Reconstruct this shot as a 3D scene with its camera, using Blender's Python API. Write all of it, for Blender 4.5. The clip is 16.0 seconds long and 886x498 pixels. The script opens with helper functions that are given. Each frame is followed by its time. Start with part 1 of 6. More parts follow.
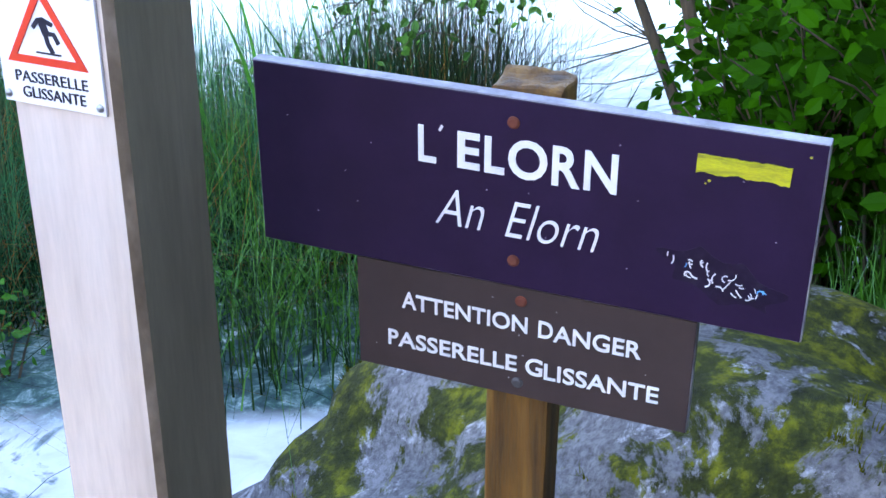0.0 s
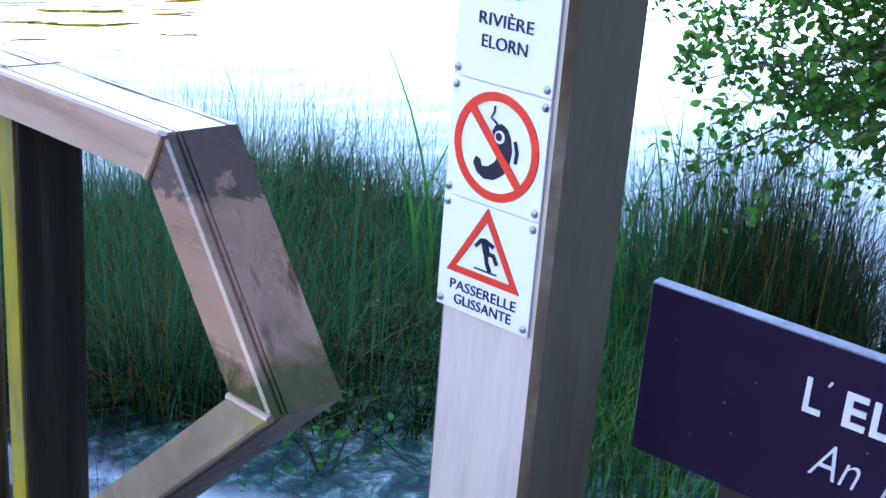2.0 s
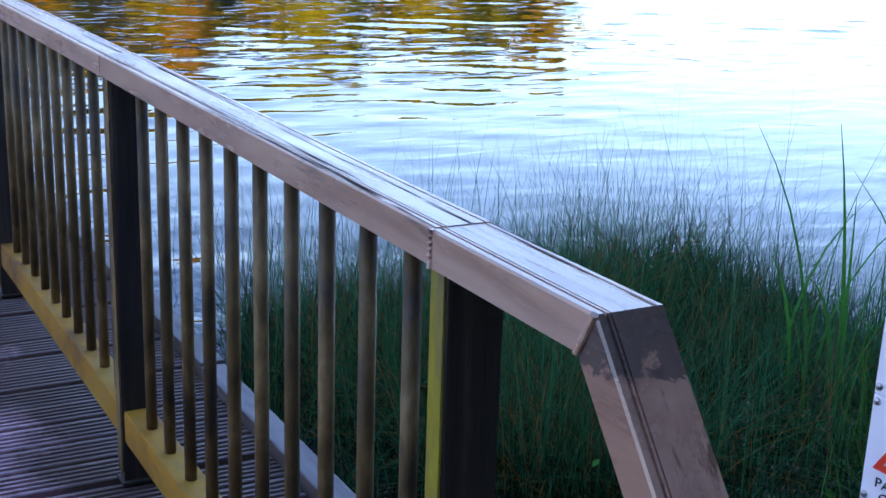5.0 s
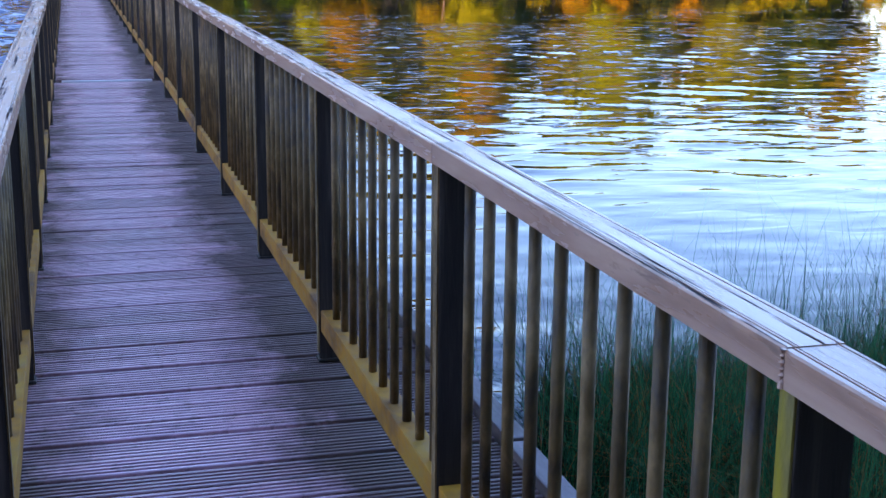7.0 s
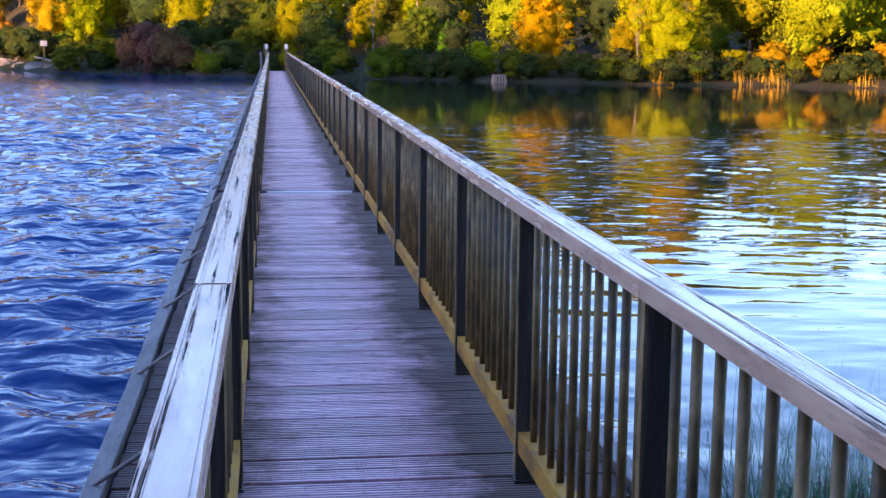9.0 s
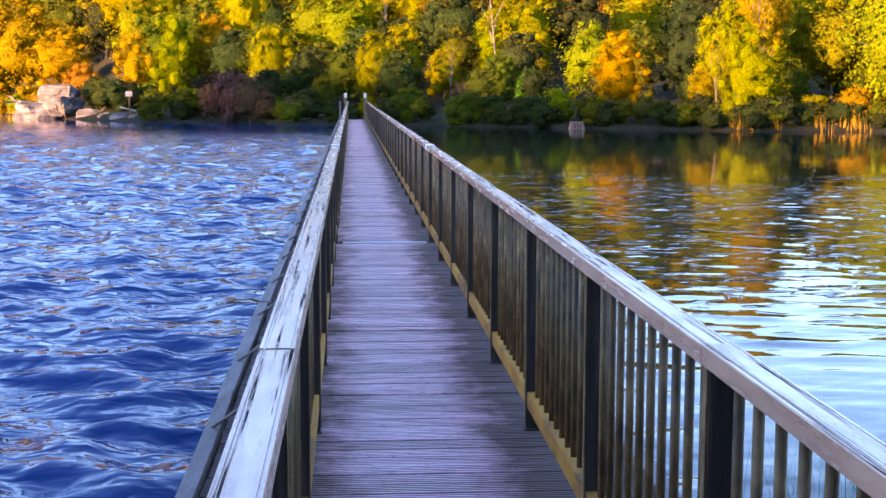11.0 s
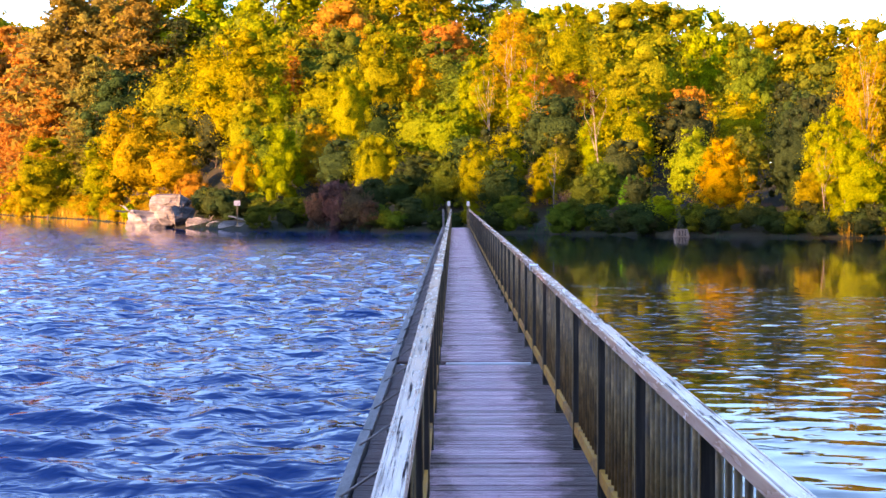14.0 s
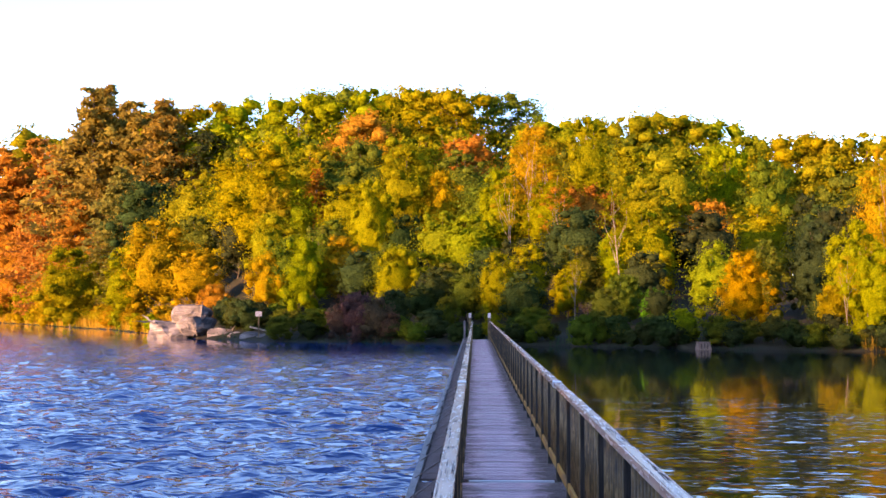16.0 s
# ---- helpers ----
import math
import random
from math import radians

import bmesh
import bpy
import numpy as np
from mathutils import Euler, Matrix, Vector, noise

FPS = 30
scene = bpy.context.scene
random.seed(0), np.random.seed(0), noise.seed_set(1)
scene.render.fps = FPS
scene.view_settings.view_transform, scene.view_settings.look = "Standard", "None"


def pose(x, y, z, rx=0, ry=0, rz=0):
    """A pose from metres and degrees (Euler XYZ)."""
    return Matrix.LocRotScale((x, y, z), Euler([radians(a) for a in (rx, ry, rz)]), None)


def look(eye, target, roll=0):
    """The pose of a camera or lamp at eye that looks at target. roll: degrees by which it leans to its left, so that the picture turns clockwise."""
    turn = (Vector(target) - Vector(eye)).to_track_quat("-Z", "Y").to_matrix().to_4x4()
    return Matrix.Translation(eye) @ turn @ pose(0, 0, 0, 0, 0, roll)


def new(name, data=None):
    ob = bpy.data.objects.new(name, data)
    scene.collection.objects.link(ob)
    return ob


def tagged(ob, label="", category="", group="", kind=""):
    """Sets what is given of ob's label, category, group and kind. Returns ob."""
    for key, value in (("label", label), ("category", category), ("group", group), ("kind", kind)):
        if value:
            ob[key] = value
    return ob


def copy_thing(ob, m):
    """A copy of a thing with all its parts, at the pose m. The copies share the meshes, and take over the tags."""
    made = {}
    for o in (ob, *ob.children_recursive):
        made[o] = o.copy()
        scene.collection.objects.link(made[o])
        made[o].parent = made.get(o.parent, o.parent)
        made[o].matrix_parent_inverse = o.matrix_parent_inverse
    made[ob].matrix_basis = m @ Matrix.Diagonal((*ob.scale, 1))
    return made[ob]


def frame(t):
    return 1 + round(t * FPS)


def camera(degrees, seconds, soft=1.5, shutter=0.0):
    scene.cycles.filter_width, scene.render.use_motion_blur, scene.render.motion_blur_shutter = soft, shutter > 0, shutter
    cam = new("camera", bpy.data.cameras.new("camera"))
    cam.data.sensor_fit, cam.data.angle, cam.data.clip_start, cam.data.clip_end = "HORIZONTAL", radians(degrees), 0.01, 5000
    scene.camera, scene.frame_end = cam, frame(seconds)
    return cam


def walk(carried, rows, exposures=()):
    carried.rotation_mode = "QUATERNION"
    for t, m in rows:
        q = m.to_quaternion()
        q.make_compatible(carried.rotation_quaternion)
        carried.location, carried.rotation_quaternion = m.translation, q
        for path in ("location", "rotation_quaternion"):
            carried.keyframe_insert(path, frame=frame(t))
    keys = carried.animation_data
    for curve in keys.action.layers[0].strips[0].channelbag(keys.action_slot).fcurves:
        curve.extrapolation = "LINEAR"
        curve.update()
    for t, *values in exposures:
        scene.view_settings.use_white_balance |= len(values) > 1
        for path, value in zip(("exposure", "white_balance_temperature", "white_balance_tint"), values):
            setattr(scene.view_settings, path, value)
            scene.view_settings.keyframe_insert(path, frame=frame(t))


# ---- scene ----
cam = camera(37.2, 16.0)
PATH = [
    (0, (-0.046, -1.324, 1.128), (1.525, -0.348, 0.368), -1.5),
    (0.5, (-0.056, -1.309, 1.154), (1.487, -0.282, 0.401), -0.8),
    (1, (-0.071, -1.298, 1.17), (1.422, -0.162, 0.476), 0.1),
    (1.5, (-0.085, -1.274, 1.205), (1.344, -0.039, 0.549), 2.4),
    (2, (-0.111, -1.261, 1.238), (1.225, 0.095, 0.625), 3.8),
    (2.5, (-0.137, -1.247, 1.262), (1.13, 0.193, 0.696), 4.6),
    (3, (-0.159, -1.249, 1.276), (1.067, 0.244, 0.758), 5.0),
    (5.5, (-0.19, -1.235, 1.368), (0.622, 0.51, 0.824), 0.9),
    (6, (-0.217, -1.245, 1.385), (0.489, 0.551, 0.861), 0.6),
    (6.5, (-0.237, -1.237, 1.397), (0.378, 0.599, 0.894), 0.8),
    (7, (-0.252, -1.219, 1.411), (0.274, 0.653, 0.946), 0.6),
    (7.5, (-0.275, -1.228, 1.432), (0.161, 0.679, 1.017), 0.6),
    (8, (-0.296, -1.247, 1.449), (0.061, 0.687, 1.083), 0.5),
    (8.5, (-0.314, -1.279, 1.474), (-0.016, 0.671, 1.147), 0.7),
    (9, (-0.315, -1.273, 1.477), (-0.059, 0.686, 1.17), 0.6),
    (11.5, (-0.263, -1.302, 1.551), (-0.166, 0.683, 1.32), -0.1),
    (12, (-0.251, -1.282, 1.582), (-0.204, 0.705, 1.358), -0.2),
    (12.5, (-0.273, -1.257, 1.605), (-0.262, 0.734, 1.413), 0.1),
    (13, (-0.275, -1.222, 1.627), (-0.28, 0.773, 1.477), -0.3),
    (13.5, (-0.276, -1.187, 1.643), (-0.282, 0.808, 1.514), -0.3),
    (14, (-0.283, -1.182, 1.673), (-0.3, 0.817, 1.593), -0.2),
    (14.5, (-0.292, -1.219, 1.696), (-0.317, 0.781, 1.687), 0.2),
    (15, (-0.3, -1.246, 1.715), (-0.33, 0.754, 1.749), 0.4),
    (15.5, (-0.311, -1.284, 1.738), (-0.351, 0.715, 1.805), 0.1),
    (16, (-0.311, -1.258, 1.731), (-0.359, 0.74, 1.819), 0.0),
]
EXPOSURES = [(0.0, 4.48, 9700, 32), (0.5, 4.43, 9100, 32), (1.0, 4.3, 8000, 32), (1.5, 4.18, 7650, 32), (2.0, 4.02, 7950, 32), (2.5, 3.83, 8050, 33), (3.0, 3.66, 8050, 33), (5.5, 2.9, 7550, 36), (7.0, 2.95, 7300, 36), (9.0, 3.12, 7100, 35), (12.0, 3.2, 7700, 34), (13.5, 3.2, 7600, 34), (14.5, 3.05, 7450, 34), (16.0, 2.72, 7300, 34)]
walk(cam, [(t, look(eye, target, roll)) for t, eye, target, roll in PATH], EXPOSURES)

# ---- world, sun ----
SUN_FROM = Vector((-0.80, -0.60, 0.168)).normalized()
world = bpy.data.worlds.new("sky")
scene.world = world
world.use_nodes = True
wn = world.node_tree.nodes
sky = wn.new("ShaderNodeTexSky")
sky.sky_type, sky.sun_disc = "NISHITA", False
sky.sun_elevation = math.asin(SUN_FROM.z)
sky.sun_rotation = math.atan2(SUN_FROM.x, SUN_FROM.y)
sky.air_density, sky.dust_density, sky.ozone_density = 1.0, 0.6, 4.2
wn["Background"].inputs["Strength"].default_value = 0.15
world.node_tree.links.new(sky.outputs[0], wn["Background"].inputs["Color"])
sun = new("sun", bpy.data.lights.new("sun", "SUN"))
sun.data.energy, sun.data.angle, sun.data.color = 3.8, radians(0.6), (1.0, 0.62, 0.30)
sun.matrix_world = look(SUN_FROM * 100, (0, 0, 0))

WATER = -0.32
rng = random.Random(7)


# ---- materials ----
class Tree:
    """A node tree with short calls."""

    def __init__(self, name):
        self.mat = bpy.data.materials.new(name)
        self.mat.use_nodes = True
        self.n, self.l = self.mat.node_tree.nodes, self.mat.node_tree.links
        self.bsdf = self.n["Principled BSDF"]
        self.co = self.n.new("ShaderNodeTexCoord").outputs["Object"]

    def link(self, a, b):
        self.l.new(a, b)

    def moved(self, stretch, shift=True):
        m = self.n.new("ShaderNodeMapping")
        m.inputs["Scale"].default_value = stretch
        self.link(self.co, m.inputs["Vector"])
        if shift:
            info = self.n.new("ShaderNodeObjectInfo")
            k = self.n.new("ShaderNodeVectorMath")
            k.operation = "SCALE"
            k.inputs[0].default_value = (37.0, 53.0, 71.0)
            self.link(info.outputs["Random"], k.inputs["Scale"])
            self.link(k.outputs[0], m.inputs["Location"])
        return m.outputs[0]

    def noise(self, co, scale, detail=5.0, rough=0.6, warp=0.0):
        t = self.n.new("ShaderNodeTexNoise")
        t.inputs["Scale"].default_value, t.inputs["Detail"].default_value = scale, detail
        t.inputs["Roughness"].default_value, t.inputs["Distortion"].default_value = rough, warp
        self.link(co, t.inputs["Vector"])
        return t.outputs[0]

    def ramp(self, fac, stops, ease="LINEAR"):
        r = self.n.new("ShaderNodeValToRGB")
        r.color_ramp.interpolation = ease
        e = r.color_ramp.elements
        while len(e) < len(stops):
            e.new(0.5)
        for k, (p, c) in zip(e, stops):
            k.position, k.color = p, (*c, 1) if len(c) == 3 else c
        self.link(fac, r.inputs[0])
        return r.outputs[0]

    def grey(self, fac, a, b):
        return self.ramp(fac, [(a, (0, 0, 0)), (b, (1, 1, 1))])

    def mix(self, fac, a, b, kind="MIX"):
        m = self.n.new("ShaderNodeMix")
        m.data_type, m.blend_type = "RGBA", kind
        for v, s in ((fac, m.inputs[0]), (a, m.inputs[6]), (b, m.inputs[7])):
            if isinstance(v, (int, float)):
                s.default_value = v
            elif isinstance(v, tuple):
                s.default_value = (*v, 1)
            else:
                self.link(v, s)
        return m.outputs[2]

    def math(self, op, a, b):
        m = self.n.new("ShaderNodeMath")
        m.operation = op
        for v, s in ((a, m.inputs[0]), (b, m.inputs[1])):
            if isinstance(v, (int, float)):
                s.default_value = v
            else:
                self.link(v, s)
        return m.outputs[0]

    def bump(self, height, strength, distance=0.01):
        b = self.n.new("ShaderNodeBump")
        b.inputs["Strength"].default_value, b.inputs["Distance"].default_value = strength, distance
        self.link(height, b.inputs["Height"])
        self.link(b.outputs[0], self.bsdf.inputs["Normal"])

    def out(self, colour, rough, metal=0.0, spec=0.5):
        for v, k in ((colour, "Base Color"), (rough, "Roughness"), (metal, "Metallic"), (spec, "Specular IOR Level")):
            if isinstance(v, (int, float)):
                self.bsdf.inputs[k].default_value = v
            elif isinstance(v, tuple):
                self.bsdf.inputs[k].default_value = (*v, 1)
            else:
                self.link(v, self.bsdf.inputs[k])
        return self.mat


def worn(name, a, b, c, scale=6.0, stretch=(1, 1, 1), rough=(0.5, 0.8), bump=0.3, metal=0.0, fine=9.0, vary=0.25, spec=0.5, grain=0.62):
    """A weathered surface: two scales of noise between three colours, and a tone of its own for each piece."""
    t = Tree(name)
    co = t.moved(stretch)
    n1, n2 = t.noise(co, scale, 4, 0.6, 0.3), t.noise(co, scale * fine, 6, 0.65)
    col = t.ramp(n1, [(0.32, a), (0.52, b), (0.72, c)])
    col = t.mix(t.grey(n2, 0.3, 0.75), t.mix(1.0, col, (grain,) * 3, "MULTIPLY"), col)
    info = t.n.new("ShaderNodeObjectInfo")
    tone = t.ramp(info.outputs["Random"], [(0.0, (1 - vary,) * 3), (1.0, (1.0, 1.0, 1.0))])
    col = t.mix(1.0, col, tone, "MULTIPLY")
    r = t.ramp(n2, [(0.3, (rough[0],) * 3), (0.7, (rough[1],) * 3)])
    t.bump(n2, bump, 0.004)
    return t.out(col, r, metal, spec)


def plain(name, colour, rough=0.5, metal=0.0, dirt=0.12, scale=30.0, spec=0.4):
    t = Tree(name)
    n = t.noise(t.moved((1, 1, 1)), scale, 5)
    col = t.mix(t.grey(n, 0.35, 0.75), tuple(v * (1 - dirt) for v in colour), colour)
    t.bump(n, 0.05, 0.001)
    return t.out(col, rough, metal, spec)


def leafy(name, vary=0.5, through_light=0.35, own=None, gloss=0.04):
    """Leaves: the colour of the plant or a given one, varied from leaf to leaf."""
    t = Tree(name)
    info = t.n.new("ShaderNodeObjectInfo")
    isle = t.n.new("ShaderNodeNewGeometry").outputs["Random Per Island"]
    tone = t.ramp(isle, [(0.0, (1 - vary, 1 - vary * 0.9, 1 - vary)), (0.55, (1, 1, 1)), (1.0, (1 + vary * 0.7, 1 + vary * 0.55, 1.0))])
    col = t.mix(1.0, own or info.outputs["Color"], tone, "MULTIPLY")
    d, tr, mx = t.n.new("ShaderNodeBsdfDiffuse"), t.n.new("ShaderNodeBsdfTranslucent"), t.n.new("ShaderNodeMixShader")
    gl, mx2 = t.n.new("ShaderNodeBsdfGlossy"), t.n.new("ShaderNodeMixShader")
    gl.inputs["Roughness"].default_value = 0.45
    gl.inputs["Color"].default_value = (0.8, 0.85, 0.9, 1)
    t.link(col, d.inputs[0]), t.link(col, tr.inputs[0])
    mx.inputs[0].default_value, mx2.inputs[0].default_value = through_light, gloss
    t.link(d.outputs[0], mx.inputs[1]), t.link(tr.outputs[0], mx.inputs[2])
    t.link(mx.outputs[0], mx2.inputs[1]), t.link(gl.outputs[0], mx2.inputs[2])
    t.link(mx2.outputs[0], t.n["Material Output"].inputs[0])
    return t.mat


def leaf_mass_material():
    """Close-set foliage: the plant's colour, mottled leaf by leaf and clump by clump, with rough relief. Dark bluish
    pits stand in for the shaded gaps between leaves.
    """
    t = Tree("leaf_mass")
    info = t.n.new("ShaderNodeObjectInfo")
    co = t.moved((1, 1, 1))
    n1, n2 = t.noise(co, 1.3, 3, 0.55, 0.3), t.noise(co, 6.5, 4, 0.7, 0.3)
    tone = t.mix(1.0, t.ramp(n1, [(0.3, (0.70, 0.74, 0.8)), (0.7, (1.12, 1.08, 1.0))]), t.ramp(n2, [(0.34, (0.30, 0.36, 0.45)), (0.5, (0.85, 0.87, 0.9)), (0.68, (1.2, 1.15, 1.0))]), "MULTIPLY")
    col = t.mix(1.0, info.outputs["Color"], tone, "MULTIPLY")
    b = t.n.new("ShaderNodeBump")
    b.inputs["Strength"].default_value, b.inputs["Distance"].default_value = 0.8, 0.22
    t.link(n2, b.inputs["Height"])
    d, tr, mx = t.n.new("ShaderNodeBsdfDiffuse"), t.n.new("ShaderNodeBsdfTranslucent"), t.n.new("ShaderNodeMixShader")
    t.link(col, d.inputs[0]), t.link(col, tr.inputs[0]), t.link(b.outputs[0], d.inputs["Normal"])
    mx.inputs[0].default_value = 0.22
    t.link(d.outputs[0], mx.inputs[1]), t.link(tr.outputs[0], mx.inputs[2])
    t.link(mx.outputs[0], t.n["Material Output"].inputs[0])
    return t.mat


def water_material():
    """Fine ripples over the modelled waves: choppy on the open side of the bridge, fainter on its sheltered side and under the far shore."""
    t = Tree("lake_water")
    sep = t.n.new("ShaderNodeSeparateXYZ")
    t.link(t.co, sep.inputs[0])
    x, y = sep.outputs[0], sep.outputs[1]
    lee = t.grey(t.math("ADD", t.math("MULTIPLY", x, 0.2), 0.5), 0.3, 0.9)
    along = t.math("SUBTRACT", y, t.math("MULTIPLY", t.math("MAXIMUM", t.math("SUBTRACT", -10.0, x), 0.0), 1.75))
    calm = t.ramp(t.math("MULTIPLY", y, 0.0125), [(0.0, (0.22,) * 3), (0.07, (0.12,) * 3), (0.14, (0.03,) * 3), (0.40, (0.005,) * 3), (0.55, (0.0,) * 3)], "EASE")
    open_ = t.ramp(t.math("MULTIPLY", along, 0.0125), [(0.0, (0.7,) * 3), (0.2, (1.0,) * 3), (0.62, (1.0,) * 3), (0.79, (0.02,) * 3)])
    big = t.noise(t.moved((0.75, 1.1, 1), False), 1.5, 1, 0.4, 0.5)
    chop = t.noise(t.moved((0.8, 1.3, 1), False), 3.3, 1.2, 0.4, 0.6)
    m = t.n.new("ShaderNodeMapping")
    m.inputs["Rotation"].default_value, m.inputs["Scale"].default_value = (0, 0, radians(22)), (0.7, 1.5, 1)
    t.link(t.co, m.inputs["Vector"])
    long = t.noise(m.outputs[0], 3.3, 1.2, 0.4, 0.6)
    fine = t.noise(t.moved((0.9, 1.5, 1), False), 8.0, 1.0, 0.4, 0.4)
    rough = t.math("MULTIPLY", t.math("ADD", t.math("ADD", t.math("MULTIPLY", big, 0.38), t.math("MULTIPLY", chop, 0.60)), t.math("MULTIPLY", fine, 0.15)), open_)
    soft = t.math("MULTIPLY", t.math("ADD", t.math("MULTIPLY", long, 0.32), t.math("MULTIPLY", big, 0.06)), calm)
    crest = t.ramp(long, [(0.57, (0.0,) * 3), (0.63, (0.25,) * 3), (0.72, (1.0,) * 3)])
    where = t.ramp(t.math("MULTIPLY", y, 0.0125), [(0.09, (0.0,) * 3), (0.14, (0.16,) * 3), (0.19, (0.26,) * 3), (0.27, (0.12,) * 3), (0.36, (0.02,) * 3), (0.40, (0.0,) * 3)])
    gust = t.grey(t.noise(t.moved((0.16, 0.5, 1), False), 1.0, 3, 0.6), 0.42, 0.58)
    soft = t.math("ADD", soft, t.math("MULTIPLY", t.math("MULTIPLY", crest, where), t.math("MULTIPLY", gust, 1.7)))
    mixed = t.mix(lee, rough, soft)
    b = t.n.new("ShaderNodeBump")
    b.inputs["Distance"].default_value, b.inputs["Strength"].default_value = 0.11, 1.0
    t.link(mixed, b.inputs["Height"])
    t.link(b.outputs[0], t.bsdf.inputs["Normal"])
    t.bsdf.inputs["IOR"].default_value = 1.33
    # blue of the reflected sky put into the specular tint, by side and distance
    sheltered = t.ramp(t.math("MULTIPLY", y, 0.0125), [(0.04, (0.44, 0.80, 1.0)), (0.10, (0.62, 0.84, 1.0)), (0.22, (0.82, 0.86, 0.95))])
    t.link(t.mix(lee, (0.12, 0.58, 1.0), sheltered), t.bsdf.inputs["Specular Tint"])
    # ripples finer than can be modelled, farther out
    fine_rough = t.ramp(t.math("MULTIPLY", y, 0.0125), [(0.10, (0.01,) * 3), (0.30, (0.03,) * 3), (0.55, (0.06,) * 3)])
    # the open side's body colour adds to the blue of the reflected sky
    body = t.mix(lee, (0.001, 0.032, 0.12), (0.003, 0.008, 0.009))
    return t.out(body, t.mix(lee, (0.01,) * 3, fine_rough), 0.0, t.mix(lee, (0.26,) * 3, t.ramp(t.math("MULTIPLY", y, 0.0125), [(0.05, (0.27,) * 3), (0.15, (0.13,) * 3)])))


def rock_material(name, moss):
    t = Tree(name)
    co = t.moved((1, 1, 1), False)
    n1, n2, n3 = t.noise(co, 2.6, 7, 0.65, 0.6), t.noise(co, 11, 8, 0.75, 0.4), t.noise(co, 70, 4, 0.7)
    if moss:
        stone = t.ramp(n1, [(0.3, (0.09, 0.085, 0.088)), (0.5, (0.18, 0.172, 0.175)), (0.7, (0.27, 0.26, 0.265))])
        stone = t.mix(t.grey(n2, 0.55, 0.60), stone, (0.40, 0.39, 0.40))
    else:
        stone = t.ramp(t.noise(t.moved((0.4, 0.4, 2.2), False), 1.2, 6, 0.65, 0.5), [(0.36, (0.04, 0.036, 0.036)), (0.5, (0.15, 0.13, 0.122)), (0.64, (0.28, 0.245, 0.23))])
    stone = t.mix(t.grey(n3, 0.35, 0.6), t.mix(1.0, stone, (0.45, 0.44, 0.43), "MULTIPLY"), stone)
    if moss:
        up = t.n.new("ShaderNodeSeparateXYZ")
        t.link(t.n.new("ShaderNodeNewGeometry").outputs["Normal"], up.inputs[0])
        where = t.math("ADD", t.noise(co, 3.2, 9, 0.72, 0.4), t.math("MULTIPLY", up.outputs[2], 0.05))
        along = t.n.new("ShaderNodeSeparateXYZ")
        t.link(co, along.inputs[0])
        where = t.math("SUBTRACT", where, t.math("MULTIPLY", along.outputs[1], 0.075))
        green = t.ramp(t.noise(co, 22, 6, 0.7), [(0.32, (0.008, 0.010, 0.003)), (0.5, (0.036, 0.042, 0.005)), (0.68, (0.16, 0.155, 0.006))])
        stone = t.mix(t.grey(where, moss, moss + 0.03), stone, green)
    t.bump(t.math("ADD", n2, t.math("MULTIPLY", n3, 0.5)), 0.8, 0.02)
    return t.out(stone, 0.9, 0.0, 0.2)


def ground_material():
    t = Tree("bank_soil")
    co = t.moved((1, 1, 1), False)
    n1, n2 = t.noise(co, 0.35, 6, 0.6), t.noise(co, 9.0, 6, 0.7)
    col = t.ramp(n1, [(0.3, (0.014, 0.020, 0.006)), (0.5, (0.024, 0.022, 0.009)), (0.7, (0.042, 0.028, 0.015))])
    col = t.mix(t.grey(n2, 0.3, 0.7), t.mix(1.0, col, (0.5, 0.5, 0.5), "MULTIPLY"), col)
    t.bump(n2, 0.6, 0.05)
    return t.out(col, 0.95, 0.0, 0.2)


